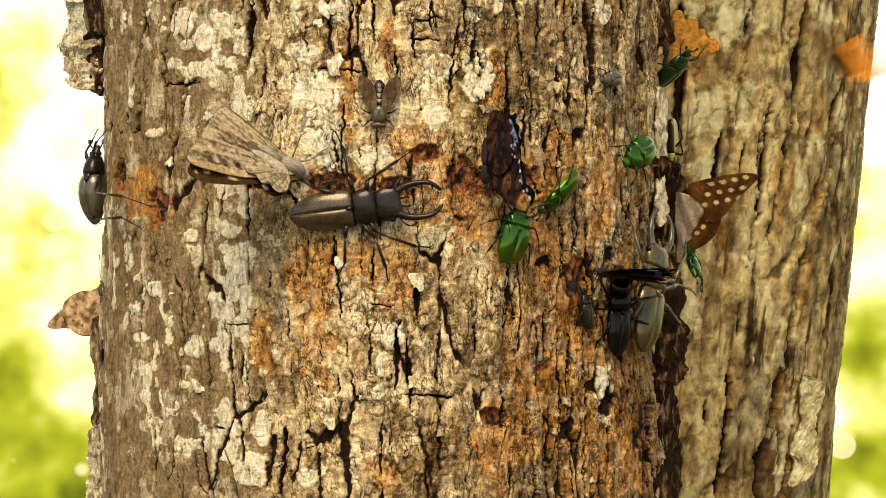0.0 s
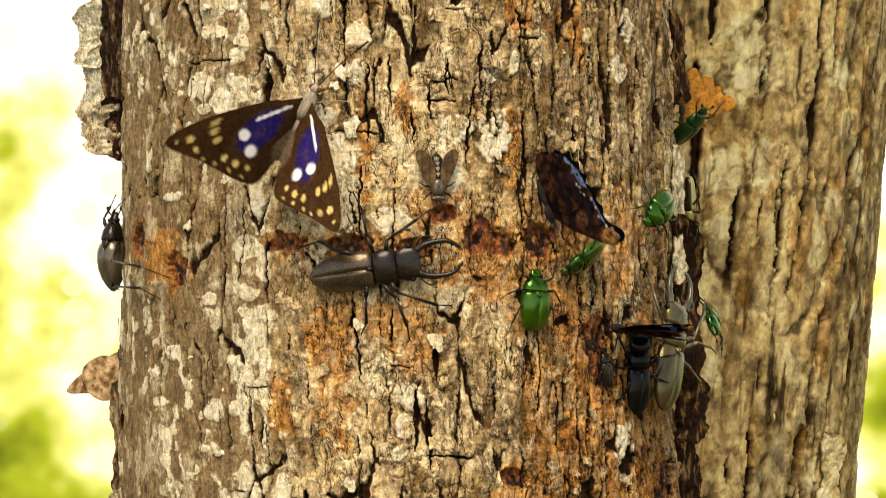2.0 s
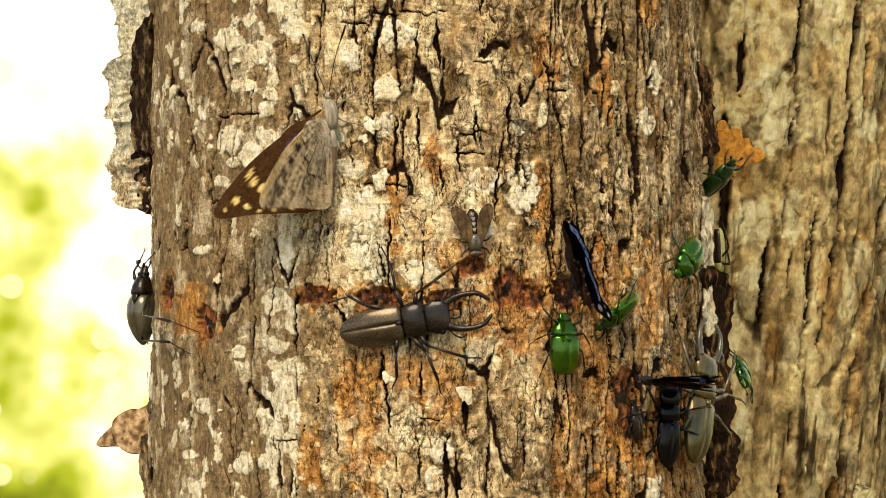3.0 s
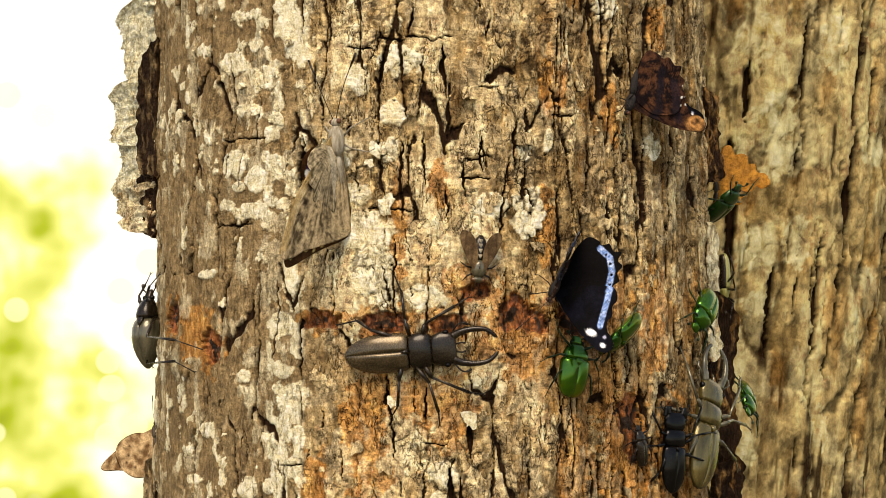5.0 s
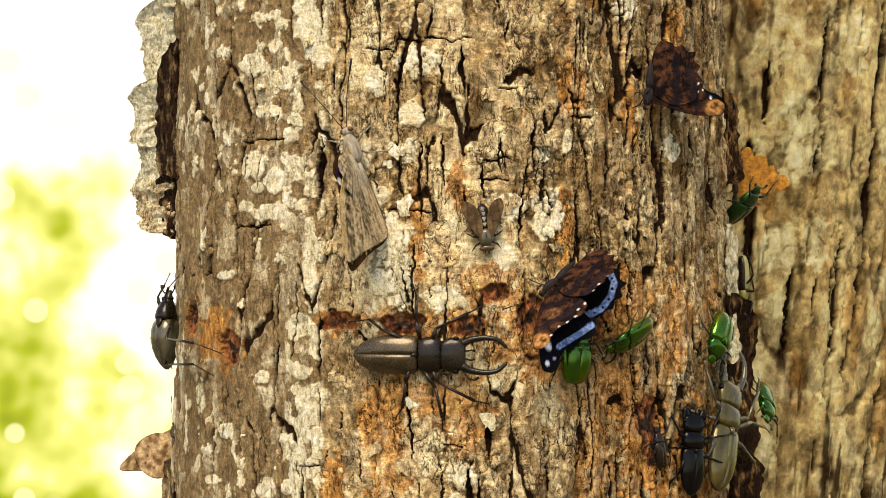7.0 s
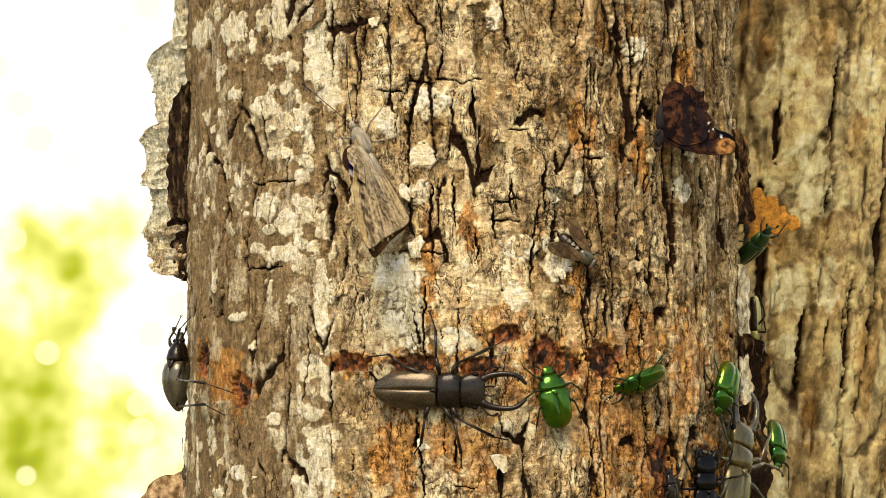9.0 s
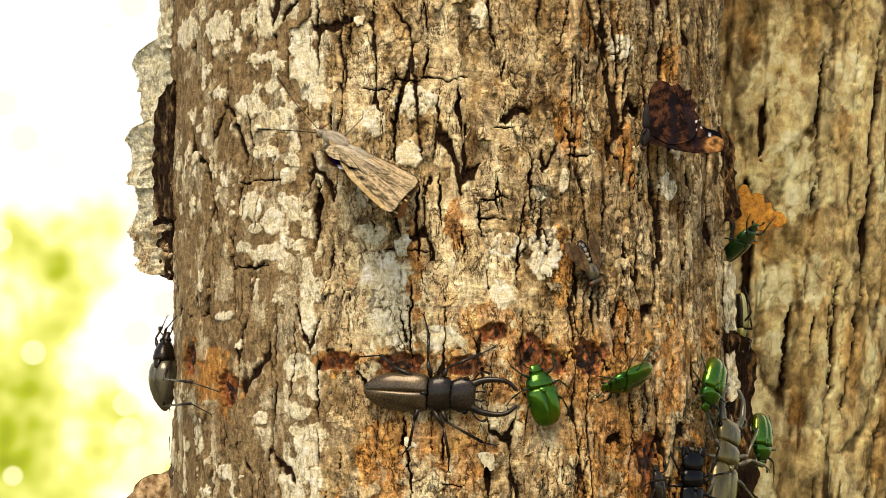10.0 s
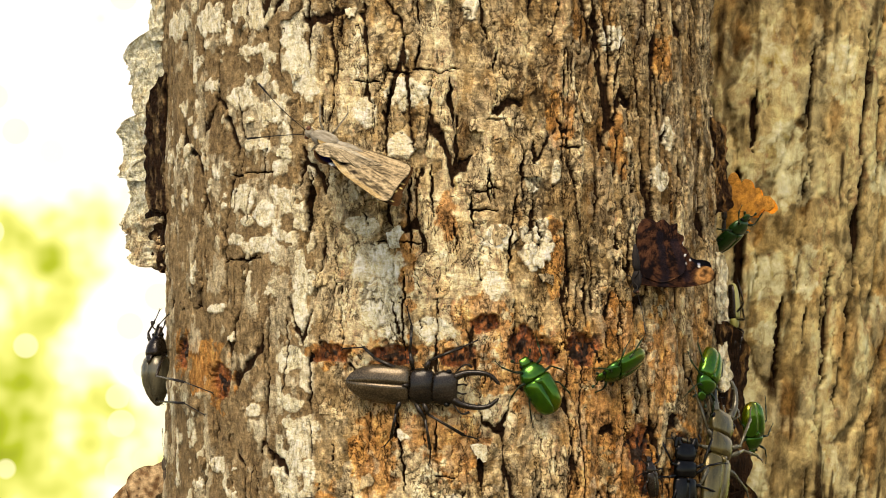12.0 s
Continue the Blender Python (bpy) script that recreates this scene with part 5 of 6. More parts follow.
def bark_flake(tree, girth, z, wide, high, peel, lichen, inner, seed, curl=0.0, thick=1.6, hinge=1, stand=1.0, trunk=None, lean=0.0, material=None, rust=0.9, brown=0.0):
    """A ragged plate of dead bark, held along one edge and standing off the trunk by peel millimetres at the other."""
    cols, rows = 26, 46
    th0, trunk = radians(girth), trunk or RMM
    verts, chart, plates, faces = [], [], [], []
    for layer in (0, 1):
        for r in range(rows):
            v = r / (rows - 1)
            rag_a = 0.30 * noise.noise(Vector((seed, v * 2.6, 0.1))) + 0.10 * noise.noise(Vector((seed + 3, v * 9.7, 0.7))) + 0.05 * noise.noise(Vector((seed + 6, v * 31, 0.7)))
            end = math.sqrt(max(0.0, 1 - abs(2 * v - 1) ** 5))
            for c in range(cols):
                u = c / (cols - 1)
                uu = u * (1 + rag_a) * (0.25 + 0.75 * end)
                zz = z + (v - 0.5) * high + 2.2 * noise.noise(Vector((u * 4, seed + 5, 0.5))) * (1 if v > 0.5 else -1)
                th = th0 + hinge * (uu * wide + (1 - u) * (6 * noise.noise(Vector((seed, v * 4.1, 8.3))) + 3 * noise.noise(Vector((seed, v * 13, 5.3))))) / trunk
                off = stand + peel * uu ** 1.3 + curl * uu * (2 * v - 1) ** 2
                relief = (1.5 - 0.9 * lichen) * noise.noise(Vector((uu * wide / 4, zz / 5, seed))) + 0.9 * noise.noise(Vector((uu * wide / 1.5, zz / 2, seed)))
                rad = trunk + off + (relief if layer == 0 else -thick + 0.4 * relief)
                verts.append(((rad * math.sin(th) + lean * zz) * MM, -rad * math.cos(th) * MM, Z0 + zz * MM))
                spot = 0.5 + 1.4 * noise.noise(Vector((uu * wide / 6, zz / 8, seed + 9)))
                chart.append((max(0.0, min(1.0, lichen * (0.6 + spot))) if layer == 0 else 0, rust * (1 - lichen), 0.8 * brown, 0))
                plates.append((0.5 + 0.4 * relief, inner * max(0.0, min(1.0, 0.74 + 0.6 * noise.noise(Vector((uu * wide / 2.2, zz / 7, seed + 2))))) if layer == 0 else 0.8, 0.0, lichen * 0.85))
    one = rows * cols
    for layer in (0, 1):
        for r in range(rows - 1):
            for c in range(cols - 1):
                a = layer * one + r * cols + c
                f = [a, a + 1, a + cols + 1, a + cols]
                faces.append(f if layer == 0 else f[::-1])
    rim = [r * cols for r in range(rows)] + [(rows - 1) * cols + c for c in range(1, cols)] + [r * cols + cols - 1 for r in range(rows - 2, -1, -1)] + [c for c in range(cols - 2, 0, -1)]
    for i, a in enumerate(rim):
        b = rim[(i + 1) % len(rim)]
        faces.append([a, b, one + b, one + a])
    me = bpy.data.meshes.new("bark_flake")
    me.from_pydata(verts, [], faces)
    for key, data in (("chart", chart), ("plates", plates)):
        me.attributes.new(key, "FLOAT_COLOR", "POINT").data.foreach_set("color", np.array(data, dtype=np.float32).reshape(-1))
    bm = bmesh.new()
    bm.from_mesh(me)
    bmesh.ops.recalc_face_normals(bm, faces=bm.faces)
    bm.to_mesh(me)
    bm.free()
    me.materials.append(material or BARK)
    ob = new("bark_flake", me)
    ob.parent = tree
    return ob


def loose_bark(tree):
    # pale lichened plates standing off one side
    bark_flake(tree, -77, 186, 20, 34, 6, 0.9, 0.0, 2.6, 2, hinge=-1, stand=0.6)
    bark_flake(tree, -79, 155, 34, 40, 20, 1.0, 0.0, 1.3, 3, hinge=-1, stand=1.0)
    bark_flake(tree, -80, 124, 36, 32, 24, 1.0, 0.0, 4.7, 3, hinge=-1, stand=1.0)
    bark_flake(tree, -80, 102, 33, 34, 21, 1.0, 0.0, 5.9, 3, hinge=-1, stand=1.0)
    bark_flake(tree, -78, 80, 22, 22, 16, 0.5, 0.35, 7.9, 4, hinge=-1)
    # brown inner layers between them and the trunk
    bark_flake(tree, -75, 122, 22, 60, 8, 0.0, 0.85, 8.4, 1, hinge=-1, rust=0.1, brown=1.0)
    bark_flake(tree, -76, 84, 18, 34, 7, 0.0, 0.9, 9.1, 1, hinge=-1, rust=0.15, brown=1.0)
    bark_flake(tree, -80, -60, 10, 60, 4, 0.1, 0.6, 10.6, 2, hinge=-1, rust=0.2, brown=1.0)
    bark_flake(tree, -79, -98, 13, 44, 7, 0.5, 0.3, 11.8, 2, hinge=-1, rust=0.2, brown=0.8)
    # dark inner bark curling away on the other side
    bark_flake(tree, 80, 2, 18, 74, 9, 0.0, 0.92, 12.5, 5)
    bark_flake(tree, 80, -44, 20, 34, 13, 0.0, 0.9, 15.2, 4)
    bark_flake(tree, 77, -88, 20, 62, 9, 0.0, 0.95, 18.4, 3, rust=0.5, brown=0.4)
    bark_flake(tree, 80, 108, 14, 40, 5, 0.0, 0.75, 21.7, 3)
    bark_flake(tree, 78, 40, 10, 60, 3, 0.7, 0.0, 24.2, 2)


def bark_scale(tree, x, z, wide, high, lift, lichen, tone, taupe, rnd):
    """A thin ragged scale of cork or crust lying on the bark, its lower edge a little raised."""
    s0, n = arc(x, RMM), 18
    rim = []
    ph = [rnd.uniform(0, 6.28) for _ in range(4)]
    for k in range(n):
        a = 2 * math.pi * k / n
        r = 1 + 0.20 * math.sin(2 * a + ph[0]) + 0.16 * math.sin(3 * a + ph[1]) + 0.13 * math.sin(5 * a + ph[2]) + rnd.uniform(-0.17, 0.17)
        ca, sa = math.cos(a), math.sin(a)
        rim.append((math.copysign(abs(ca) ** 0.75, ca) * r * wide, math.copysign(abs(sa) ** 0.75, sa) * r * high))
    verts, chart, plates = [], [], []
    slant = rnd.uniform(-0.04, 0.04)
    for scale, off in ((0.0, 0.25), (0.45, 0.22), (0.82, 0.12), (1.0, 0.0), (0.99, -2.6)):
        for k in range(n if scale else 1):
            u, v = (rim[k][0] * scale, rim[k][1] * scale) if scale else (0.0, 0.0)
            th = (s0 + u) / RMM
            rough = 0.35 * noise.noise(Vector(((s0 + u) / 2.0, (z + v) / 2.6, 4.4))) if off > -1 else 0
            rad = RMM + lift + off + rough - v / high * 0.30 + slant * u
            verts.append((rad * math.sin(th) * MM, -rad * math.cos(th) * MM, Z0 + (z + v) * MM))
            chart.append((lichen if off > -1 else 0, 0, taupe, 0))
            # skirt painted near black for the shade round the scale's foot
            plates.append((tone, 0.0 if off > -1 else 0.9, 0.5 * (1 - taupe) if off > -1 else 0, 0.3))
    faces = [[0, 1 + k, 1 + (k + 1) % n] for k in range(n)]
    for ring in range(3):
        o = 1 + ring * n
        faces += [[o + k, o + n + k, o + n + (k + 1) % n, o + (k + 1) % n] for k in range(n)]
    me = bpy.data.meshes.new("bark_scale")
    me.from_pydata(verts, [], faces)
    for key, data in (("chart", chart), ("plates", plates)):
        me.attributes.new(key, "FLOAT_COLOR", "POINT").data.foreach_set("color", np.array(data, dtype=np.float32).reshape(-1))
    me.materials.append(BARK)
    ob = new("bark_scale", me)
    ob.parent = tree
    return ob


def bark_scales(tree):
    rnd = random.Random(77)
    for i in range(150):
        x, z = rnd.uniform(-106, 96), rnd.uniform(-104, 178)
        if any(abs(x - g[0]) < g[2] and abs(z - g[1]) < g[3] for g in ((-108, 33, 14, 12), (-87, 17, 12, 12), (10, 26, 60, 12), (58, 25, 14, 12), (84, -18, 14, 20), (100, -20, 12, 18))):
            continue
        left, right = x < -46, x > 45
        size = rnd.uniform(1.0, 3.2) * (0.75 if right else 1.0)
        white = rnd.random() < (0.5 if left else 0.12 if not right else 0.05)
        bark_scale(tree, x, z, size, size * rnd.uniform(0.8, 1.5), rnd.uniform(-0.3, 0.45), 0.9 if white else 0.0, rnd.uniform(0.3, 0.7), 1.0 if left and not white else 0.0, rnd)


def loose_far_bark(tree):
    """A curled pale lip over a hollow, and plates along the far trunk's furrows."""
    far = dict(trunk=114.0, lean=0.105, material=BARK_FAR)
    bark_flake(tree, 43, -98, 15, 58, 4, 0.8, 0.0, 33.9, 2, stand=0.8, **far)


loose_bark(bpy.data.objects["oak_tree"])
bark_scales(bpy.data.objects["oak_tree"])
loose_far_bark(bpy.data.objects["oak_tree.001"])

# ---------------- the feeding insects ----------------
stag = stag_beetle("stag_beetle", "dark brown stag beetle with long toothed jaws, on the bark", STAG, STAG_DARK, STAG_DARK)
bronze_stag = stag_beetle("stag_beetle", "bronze-green stag beetle climbing the trunk's edge", GOLD, GOLD, GREY, 1.10, jaw=0.95, slim=0.98)
bronze_stag.matrix_basis = perch(0, -17.5, -23, 4, -18, 0, girth=63.5)
black_stag = stag_beetle("stag_beetle", "small glossy black stag beetle beside a bark wound", BLACK, BLACK, BLACK, 0.76, jaw=0.62)
black_stag.matrix_basis = perch(97, -25, -6, 1.5, -22)
hidden_stag = stag_beetle("stag_beetle", "black stag beetle clinging behind the loose bark", STAG_DARK, STAG_DARK, BLACK, 0.8)
hidden_stag.matrix_basis = perch(0, 13, 174, 5, 20, 0, girth=91)

EDGE_LONG = 36.0
EDGE_SEAT = perch(0, 31, 2, 2.5, 60, 0, girth=-84)


def edge_legs():
    """Three legs that reach round onto the bark, three tucked behind the edge."""
    back = EDGE_SEAT.inverted()
    rows = []
    for hip, *stations in (((2.4, 4.4, 2.0), (-120.4, 41, 5), (-117, 44, 4), (-112.5, 48, 2)), ((2.6, 0.8, 2.0), (-115, 22, 6), (-101, 18.6, 4), (-90, 13.8, 1.5)), ((2.6, -2.0, 2.0), (-120, 11.5, 4.5), (-102, 10, 3.5), (-94, 5, 1.5))):
        joints = [tuple(back @ perch(x, z, 0, lift).translation * (25 / EDGE_LONG) / MM) for x, z, lift in stations]
        rows.append((1, hip, *joints))
    return rows + [(-1, (2.6, 4.2, 1.6), (4.0, 7.5, 1.0), (3.0, 11.0, -1.0), (2.2, 14.5, -2.5)), (-1, (3.0, 0.6, 1.0), (4.5, 0.2, -1.0), (3.4, -3.0, -3.0), (2.0, -5.0, -4.0)), (-1, (3.0, -2.6, 1.0), (4.2, -6.0, -0.5), (3.0, -11.0, -2.4), (2.0, -14.0, -3.4))]


edge_beetle = beetle("ground_beetle", "grey-brown oval beetle with long thin legs at the trunk's edge", GREY, STAG_DARK, EDGE_LONG, 6.6, 7.4, pron=4.6, legs=edge_legs(), skin2=STAG_DARK, pointed=True)
small_beetle = beetle("bark_beetle", "small slender grey beetle in a bark wound", STAG_DARK, STAG_DARK, 17, 3.0, 2.2)
small_beetle.matrix_basis = perch(83, -22, 6, 0.8)
black_fly = beetle("bark_beetle", "small dull black beetle high on the bark", GREY, BLACK, 14, 3.4, 2.4)
flower_label = "glossy metallic green flower beetle feeding on sap"
flower = beetle("flower_beetle", flower_label, GREEN, GREEN_LIMB, 25, 6.3, 4.0, BELLY, group="flower beetles")
tipped = copy_thing(flower, Matrix())
climber = copy_thing(flower, Matrix())
hanger = copy_thing(flower, Matrix())
edge_flower = beetle("flower_beetle", flower_label, GREEN_DARK, GREEN_LIMB, 25, 6.3, 4.0, BELLY, group="flower beetles")
edge_flower.matrix_basis = perch(0, 83, 0, 8, -38, 55, girth=88)
tagged(tipped, "metallic green flower beetle tipped on its side, copper belly showing")
tagged(climber, "metallic green flower beetle climbing near the trunk's edge")
tagged(hanger, "dark green flower beetle on the loose bark at the edge")
tagged(edge_flower, "dark green beetle with red belly beside an orange butterfly")
olive = beetle("click_beetle", "narrow olive-yellow beetle half hidden behind the bark", OLIVE, STAG_DARK, 26, 3.4, 2.4)
olive.matrix_basis = perch(0, 42, 176, 5, -20, 0, girth=86)

fly = horse_fly()
emperor, emperor_wings = butterfly("emperor_butterfly", "purple emperor butterfly with white-spotted brown wings and pale undersides", 54, BROAD_FORE, EMPEROR_HIND, emperor_colours(), PALE_FUR, 0.45, slim=0.72)
admiral, admiral_wings = butterfly("admiral_butterfly", "black butterfly with blue banded ragged wings, feeding head down", 33, RAGGED_FORE, RAGGED_HIND, admiral_colours(), DARK_FUR, 0.5, "blue admirals")
second, second_wings = butterfly("admiral_butterfly", "black blue-banded butterfly showing dark mottled ragged undersides", 33, RAGGED_FORE, RAGGED_HIND, admiral_colours(), DARK_FUR, 0.5, "blue admirals")
spotted, spotted_wings = butterfly("spotted_butterfly", "brown butterfly with cream spots and whitish undersides", 36, BROAD_FORE, BROAD_HIND, spotted_colours(), PALE_FUR)
comma, comma_wings = butterfly("comma_butterfly", "orange butterfly with deeply ragged wings at the trunk's edge", 23, COMMA_FORE, COMMA_HIND, orange_colours(), FUR)
orange, orange_wings = butterfly("orange_butterfly", "orange ragged-winged butterfly in flight", 28, RAGGED_FORE, RAGGED_HIND, orange_colours(), FUR)
satyr, satyr_wings = butterfly("satyr_butterfly", "brown eye-spotted butterfly with closed wings on the trunk", 26, BROAD_FORE, BROAD_HIND, brown_colours(), FUR)


# ---------------- what moves, and when ----------------


def crawl(thing, rows, lift=0.6, roll=0.0, pitch=0.0):
    """Keys of a thing on the bark: seconds, lateral offset, height, heading."""
    walk(thing, [(t, perch(x, z, h, lift, roll, pitch)) for t, x, z, h in rows])


def motions():
    crawl(stag, [(0, -6.8, 15.7, -83), (1.5, -6.5, 15.9, -82), (2.5, -5.9, 16.2, -82), (3, -6.0, 15.6, -81), (5, -5.7, 13.9, -86), (5.5, -7.3, 12.5, -91), (6, -8.5, 13.8, -88), (6.5, -9.1, 12.7, -92), (7, -9.2, 13.2, -91),
                 (7.5, -6.3, 13.4, -95), (7.7, -4.6, 13.9, -95), (9.5, -6.7, 15.5, -91), (10.2, -4.5, 13.2, -95), (10.5, -5, 13.6, -94), (11.2, -7.2, 12.7, -93), (12, -8.9, 13.5, -95)], 1.0)
    crawl(flower, [(0, 54.6, 8.8, -16), (0.5, 56.0, 7.4, -11), (1.5, 55.3, 5.6, -9), (2.5, 54.7, 7.9, -2), (3, 54.8, 9.6, -2), (5, 56.9, 10.4, -10), (5.5, 57.4, 12.6, -8), (6, 55.8, 13.7, -3), (7, 50.4, 16.5, -4),
                   (7.5, 45.9, 12.4, 0), (7.7, 44.0, 12.2, 4), (9.5, 36.2, 16.0, 12), (10.2, 37.4, 15.0, 13), (10.5, 37.3, 15.7, 13), (11.2, 37.3, 16.6, 19), (12, 37.9, 15.3, 30)], 1.0)
    crawl(tipped, [(0, 67.6, 21.2, 134), (1.5, 68.3, 19.8, 128), (2.5, 71.2, 18.8, 126), (3, 71.5, 18.4, 125), (6, 69.6, 19.9, 130), (7.5, 66.5, 19.5, 115), (9.5, 66.4, 19.0, 110), (10.5, 67.0, 18.8, 114), (12, 67.2, 19.8, 116)], 4.0, -50)
    crawl(climber, [(0, 102.0, 37.9, 112), (1.5, 102.6, 37.6, 114), (2.5, 103.5, 39.1, 124), (3, 103.4, 39.2, 126), (5, 108.5, 28.3, 130), (6, 108.2, 21.9, 138), (7.5, 105.4, 15.9, 148), (9.5, 103.6, 13.0, 150), (10.5, 104.5, 14.3, 150), (12, 105.6, 14.4, 148)], 3.5, 12)
    walk(hanger, [(t, perch(0, z, h, lift, roll, 0, girth=91)) for t, z, h, lift, roll in ((0, -8, 112, 15, 26), (5, -9, 118, 15, 28), (7, -10, 128, 15, 32), (9.5, -11, 156, 14, 40), (11, -8, 178, 13, 50), (12, -9, 190, 13, 54))])
    walk(edge_beetle, [(t, perch(0, z, h, 2.5, 60, 0, girth=-84)) for t, z, h in ((0, 32, 4), (3, 31, 2), (5, 31, 4), (7.5, 31, 3), (9.5, 31, 4), (12, 30, 2))])
    crawl(fly, [(0, 2.7, 52.0, 179), (0.5, 8.5, 48.9, 198), (1.5, 17.2, 46.8, 181), (2.5, 19.6, 47.7, 183), (3, 21.5, 46.2, 185), (5, 20.9, 45.6, 175), (5.5, 19.1, 48.2, 179), (6, 19.4, 49.8, 188), (6.5, 17.8, 52.3, 196), (7, 16.6, 58.4, 186),
                (7.5, 22.8, 65.3, 230), (7.7, 25.7, 66.5, 238), (9.5, 56.6, 67.3, 223), (10.0, 58.0, 60.6, 202), (10.2, 57.4, 58.0, 184), (10.3, 52, 70, 160), (10.4, 30, 160, 120), (10.5, -20, 320, 90), (12, -20, 340, 90)], 0.6)
    crawl(black_fly, [(0, 93.5, 69.0, 96), (1.0, 93.5, 69.5, 92), (1.4, 93.5, 73, 40), (1.6, 100, 120, 0), (1.8, 112, 330, 0), (12, 112, 330, 0)], 0.3)

    # the emperor: heading, then roll towards one side
    emp = [(0, -29.3, 31.6, -146, 20), (0.4, -30.1, 31.5, -124, 20), (0.5, -28.4, 36, -104, 4), (0.6, -34, 33, -66, -50), (0.7, -31.0, 42, -68, -4), (0.8, -32.0, 34, -46, -45), (0.9, -32.7, 39, -58, -6), (1.0, -30.5, 45.1, -38, 0), (1.1, -32.0, 53.4, -36, 0), (1.3, -30, 64.3, -34, 0),
           (1.5, -30.8, 74.4, -36, 0), (1.7, -32.7, 80, -35, 0), (1.9, -33, 82, -36, 0), (2.0, -30, 79, -28, -6), (2.2, -30.3, 85.2, -14, -24), (2.3, -30.6, 88.5, -8, -26), (2.5, -32.0, 92.9, 2, -20), (3.0, -32.0, 96.4, 2, -26), (3.2, -31.2, 96.6, 1, -38), (3.6, -31.2, 96, 2, -42),
           (4.3, -31.5, 95.5, 2, -22), (4.8, -31.6, 95.4, 1, -20), (5.5, -32.2, 96.1, 3, -20), (6.5, -32.6, 96.2, 5, -20), (6.8, -33.3, 93.6, 12, -14), (7, -32.8, 93, 18, -8), (7.5, -33.2, 99.2, 20, -10), (9.5, -33.6, 113, 34, -14), (10, -37.7, 112.3, 59, -18), (10.5, -39.4, 111.6, 63, -18), (11.2, -38.9, 110.9, 65, -20), (12, -38.9, 109.8, 66, -20)]
    # at first it dips its head into a wound
    walk(emperor, [(t, perch(x, z, h, 6, r, -52 * max(0, min(1, (0.9 - t) / 0.4)))) for t, x, z, h, r in emp])
    flap(emperor_wings, [(0, 89.2, 90.2, 87), (0.5, 89, 90, 82), (0.6, 86, 86, 70), (0.8, 87, 87, 74), (0.9, 80, 80, 60), (1.0, 66, 60, 56), (1.1, 34, 42, 55), (1.3, 18, 36, 56), (1.5, 12, 34, 56), (1.7, 14, 32, 57), (1.9, 18, 32, 57), (2.0, 58, 26, 62), (2.1, 24, 36, 55), (2.2, 14, 52, 58), (2.3, 30, 76, 62),
                         (2.4, 56, 85, 65), (2.5, 87, 89, 80), (2.8, 89.2, 90.2, 80), (2.92, 76, 89, 80), (3.0, 44, 82, 66), (3.2, 28, 72, 62), (3.6, 40, 74, 62), (4.3, 82, 86, 80), (4.8, 89.2, 90.2, 80), (6.5, 89.2, 90.2, 80), (6.8, 88, 87, 76), (7.0, 89.2, 90.2, 80), (12, 89.2, 90.2, 80)], 53)

    # the first admiral feeds head down, flutters off and later crosses once more
    adm = [(0, 42, 28.8, 178, -33), (0.15, 43, 30, 180, -24), (0.3, 42.5, 31, 180, 0), (0.6, 41.8, 30.8, 180, 0), (1.1, 42.5, 30.4, 180, 0), (1.3, 47, 32, 184, 0), (1.5, 52.8, 33.8, 184, 0), (1.7, 53.5, 37, 190, 0), (1.9, 55.9, 41, 196, -6), (2.0, 60, 37, 200, -36), (2.1, 58, 36, 202, -14), (2.5, 61.0, 31.0, 202, -8), (3, 58.5, 30.9, 196, -6), (3.2, 57.1, 28.4, 184, 0), (4.0, 58, 32, 182, 0), (4.8, 53, 36, 164, -30),
           (5, 48.5, 37.5, 152, -16), (5.2, 50, 36, 160, 4), (5.5, 52.4, 35.6, 163, 0), (5.7, 49, 39, 176, -44), (6, 46.5, 40.0, 178, -45), (6.2, 50, 39, 160, -20), (6.5, 46, 40.0, 140, 0), (6.8, 43, 39, 134, -48), (7, 40, 39.4, 130, -50), (7.2, 38, 38, 132, -20), (7.5, 35, 38, 132, -10), (7.7, 30, 40.6, 98, 26)]
    rows = [(t, perch(x, z, h, 5, r + 24)) for t, x, z, h, r in adm]
    rows += [(8.1, pose(0.10, -0.22, 1.42, 60, 0, 60)), (8.5, pose(0.26, -0.15, 1.50, 60, 0, 20)), (9.0, pose(0.42, -0.10, 1.40, 60, 0, -20)), (10.8, pose(0.42, -0.10, 1.30, 60, 0, -10)), (11.0, pose(0.30, -0.10, 1.30, 70, 0, 10)),
             (11.1, pose(0.17, -0.10, 1.34, 70, 20, 20)), (11.2, pose(0.0877, -0.10, 1.372, 72, 35, 10)), (11.3, pose(0.1323, -0.10, 1.487, 60, 10, -30)), (11.4, pose(0.22, -0.10, 1.62, 60, 0, -40)), (12, pose(0.5, -0.1, 1.7, 60, 0, -40))]
    walk(admiral, rows)
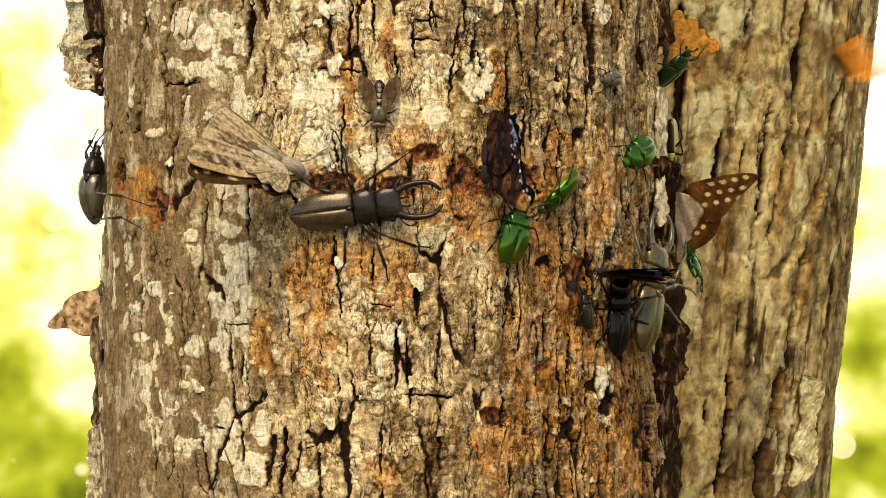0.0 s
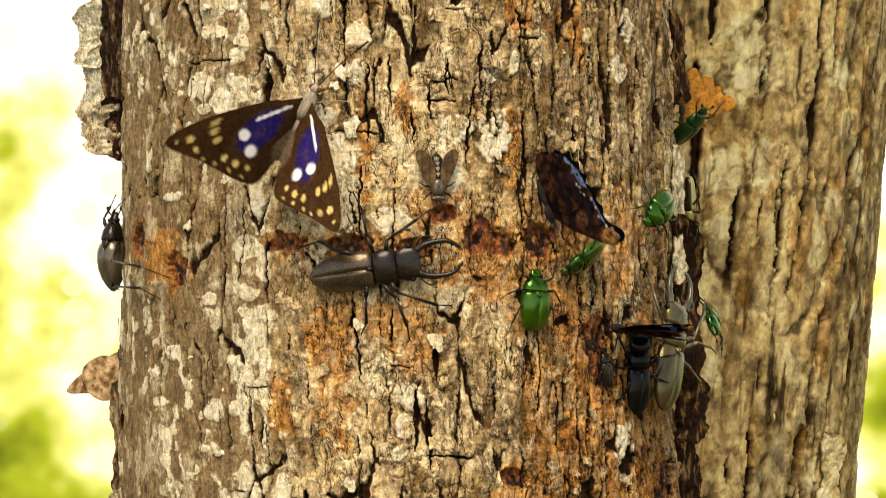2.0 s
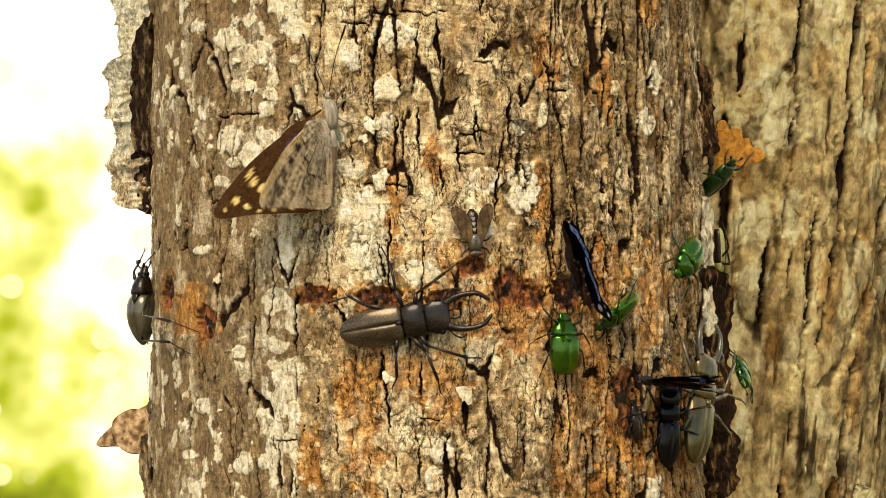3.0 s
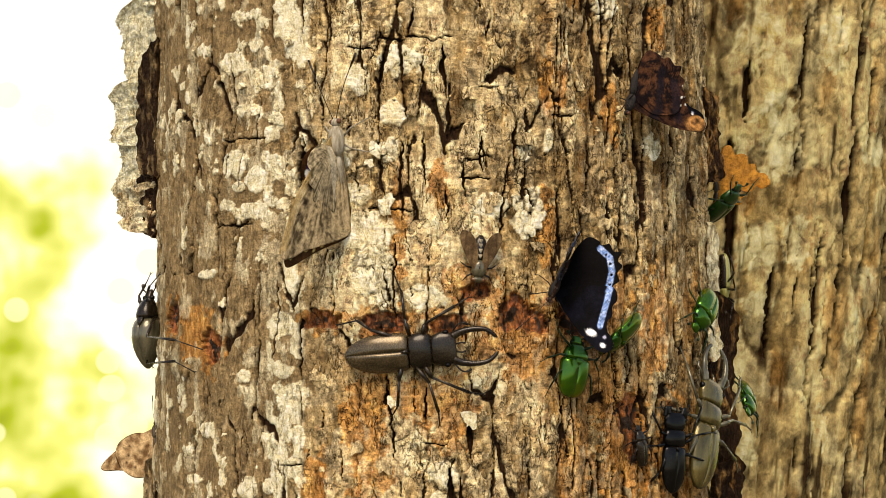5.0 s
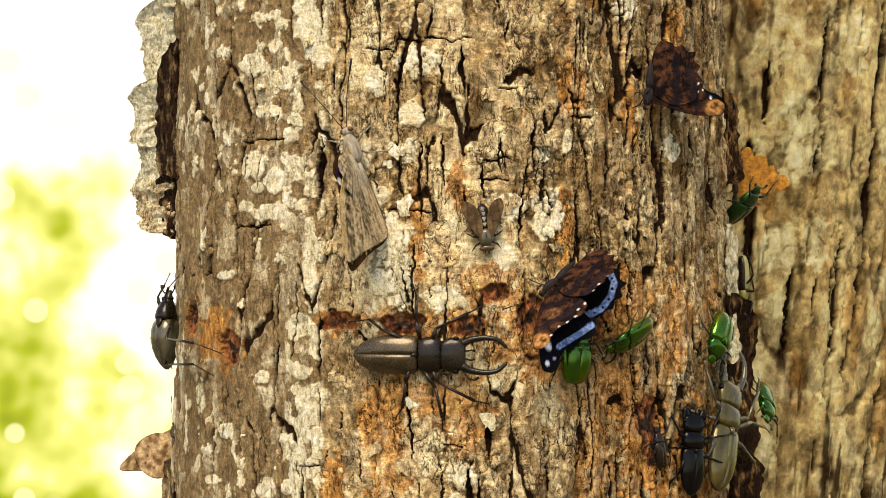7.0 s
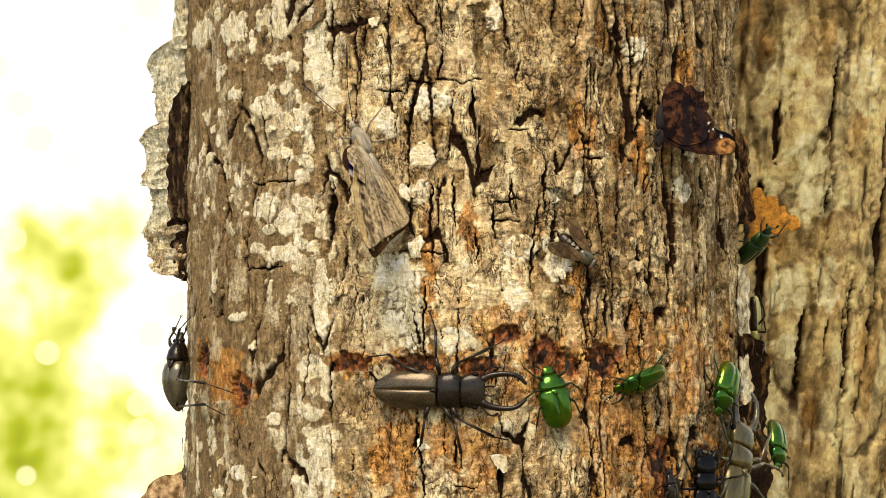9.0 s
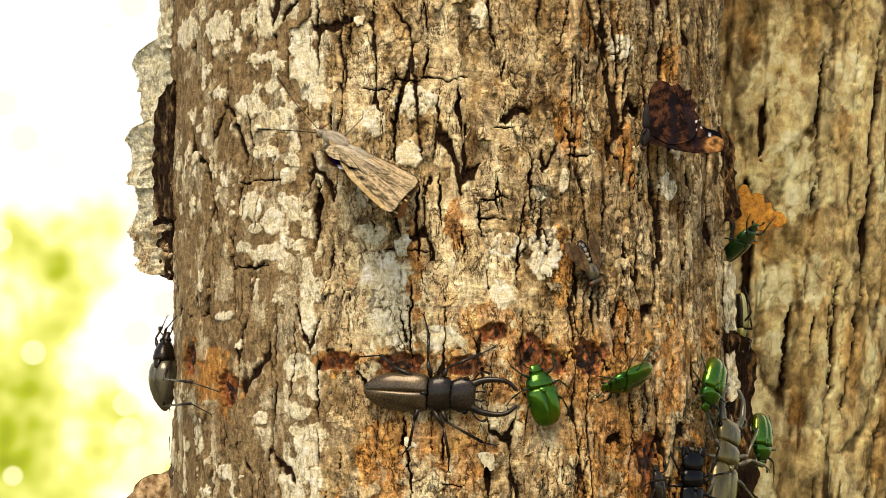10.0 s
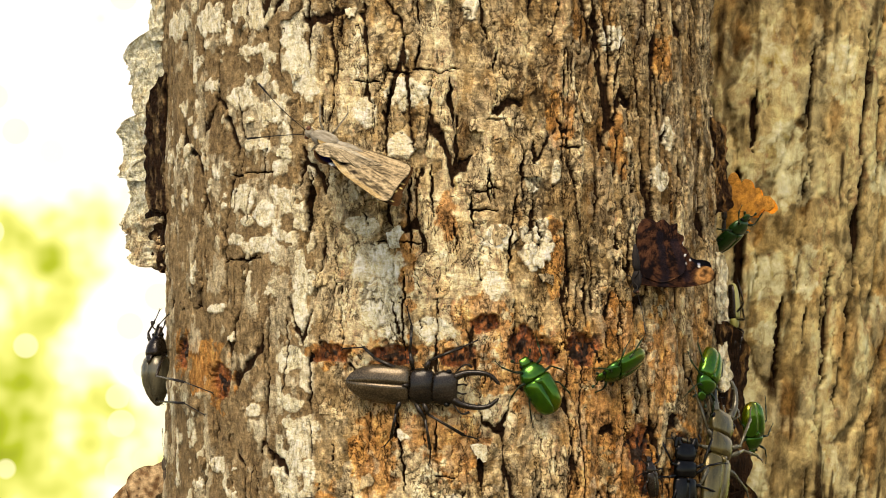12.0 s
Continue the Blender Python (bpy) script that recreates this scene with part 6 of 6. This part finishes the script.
    flap(admiral_wings, [(0, 89, 90.2, 6), (0.1, 84, 80, 4), (0.2, 62, 58, 2), (0.3, 38, 38, 0), (0.4, 26, 26, 0), (0.6, 24, 24, 0), (0.75, 44, 44, 0), (0.9, 38, 38, 0), (1.0, 38, 38, 0), (1.2, 44, 44, 0), (1.3, 48, 44, 0), (1.4, 72, 64, 4), (1.5, 88.5, 88, 4), (1.65, 88, 84, 6), (1.8, 46, 44, 2), (1.9, 36, 36, 0), (2.0, 88, 89, 4), (2.1, 66, 60, 2), (2.2, 72, 66, 4),
                         (2.3, 87, 85, 6), (2.9, 88.5, 88, 4), (3.0, 87, 86, 6), (3.1, 40, 40, 0), (3.2, 20, 20, 0), (3.8, 20, 20, 0), (4.4, 70, 70, 4), (4.8, 84, 86, 6), (4.9, 56, 82, 4), (5.0, 42, 78, 0), (5.1, 22, 46, 0), (5.2, 14, 14, 0), (5.4, 22, 36, 0), (5.5, 30, 54, 0), (5.6, 62, 68, 2), (5.7, 89, 90, 4), (6.0, 89, 90.2, 6),
                         (6.1, 64, 68, 2), (6.2, 28, 34, 0), (6.3, 16, 26, 0), (6.5, 32, 50, 0), (6.6, 46, 66, 0), (6.7, 60, 84, -8), (6.9, 66, 90, -20), (7.0, 58, 90, -20), (7.1, 40, 66, 0), (7.2, 24, 56, 0), (7.4, 42, 70, 0), (7.5, 46, 76, 0), (7.6, 84, 66, 4), (7.7, 85, 82, 6), (7.9, 10, 10, 0), (8.1, 70, 70, 0), (8.3, 0, 0, 0), (8.6, 60, 60, 0),
                         (9.0, 20, 20, 0), (11.0, 50, 50, 0), (11.1, 0, 0, 0), (11.2, 52, 52, 0), (11.3, -8, -8, 0), (11.4, 50, 50, 0), (12, 40, 40, 0)], 33)

    sec = [(0, 88.0, -9.4, 82, 0), (3, 86.0, -8.2, 82, 0), (3.4, 86.0, -4.0, 84, 0), (3.8, 92.0, 40.0, 80, -30), (4.1, 84.0, 90.0, 100, -50), (4.4, 79.1, 111.7, 150, -70), (4.8, 79.1, 112.7, 156, -76), (5, 79.1, 112.7, 158, -76), (5.5, 79.1, 114.7, 160, -76), (7, 78.6, 115.7, 166, -76), (9.5, 78.6, 115.2, 168, -76), (10.1, 79.1, 114.7, 168, -70), (10.2, 85.0, 115.0, 172, -20), (10.3, 84.0, 116.0, 166, -14), (10.4, 80.1, 115.7, 164, -60), (10.5, 78.6, 114.7, 166, -76), (11.2, 77.3, 99.7, 174, -76), (11.3, 77.2, 94.7, 175, -76), (11.6, 77.2, 62, 178, -76), (12, 77.2, 54, 176, -76)]
    walk(second, [(t, perch(x, z, h, 5, r)) for t, x, z, h, r in sec])
    flap(second_wings, [(0, 88, 88, 30), (3.3, 88, 88, 30), (3.6, 20, 20, 0), (3.8, 70, 70, 0), (4.0, 10, 10, 0), (4.3, 86, 84, 12), (4.8, 89, 90.2, 36), (10.05, 89, 90.2, 36), (10.2, 66, 8, 0), (10.3, 40, 20, 0), (10.4, 90, 86, 14), (10.6, 89, 90.2, 36), (12, 89, 90.2, 36)], 33)

    walk(spotted, [(t, perch(0, z, h, 6, r, 0, girth=g)) for t, g, z, h, r in ((0, 90, 24, 24, 0), (0.2, 90, 25, 40, 0), (0.3, 90, 27, 62, 0), (0.5, 91, 32, 84, -6), (0.6, 93, 28, 84, 10), (0.7, 104, 26, 84, 20), (0.8, 128, 26, 84, 20), (1.2, 160, 40, 80, 20), (12, 165, 40, 80, 20))])
    flap(spotted_wings, [(0, 14, 88, 14), (0.2, 50, 80, 10), (0.3, 62, 70, 10), (0.5, 58, 62, 10), (0.6, 74, 78, 10), (0.7, 88, 88, 20), (12, 88, 88, 20)], 36)
    walk(comma, [(t, perch(0, z, h, 5, r, 0, girth=91)) for t, z, h, r in ((0, 88, 2, 6), (3, 88, 2, 6), (5, 88, 4, 6), (9.5, 88, 2, 4), (11, 88, 0, -2), (12, 89, -3, -8))])
    flap(comma_wings, [(0, 80, 90, 0), (3, 80, 90, 0), (7, 78, 88, 0), (11, 80, 88, 0), (12, 70, 86, -2)], 23)
    walk(orange, [(0, pose(0.171, 0, 1.4330, 30, 25, 50)), (0.1, pose(0.225, 0, 1.45, 40, 0, 20)), (0.5, pose(0.27, 0.02, 1.41, 40, 0, 0)), (0.8, pose(0.2005, 0, 1.384, 60, 0, 60)), (1.6, pose(0.2045, 0, 1.383, 60, 0, 50)), (1.9, pose(0.27, 0.02, 1.40, 60, 0, 40)), (12, pose(0.6, 0.3, 1.5, 60, 0, 40))])
    flap(orange_wings, [(0, 20, 40, 0), (0.1, 60, 60, 0), (0.3, 10, 10, 0), (0.8, 80, 80, 4), (1.6, 84, 84, 4), (1.9, 20, 20, 0), (12, 40, 40, 0)], 28)
    walk(satyr, [(t, perch(0, z, h, 2, 0, 0, girth=-88)) for t, z, h in ((0, -18, 6), (5, -18, 8), (12, -17, 6))])
    flap(satyr_wings, [(0, 86, 88, 62), (12, 86, 88, 62)], 26)


motions()
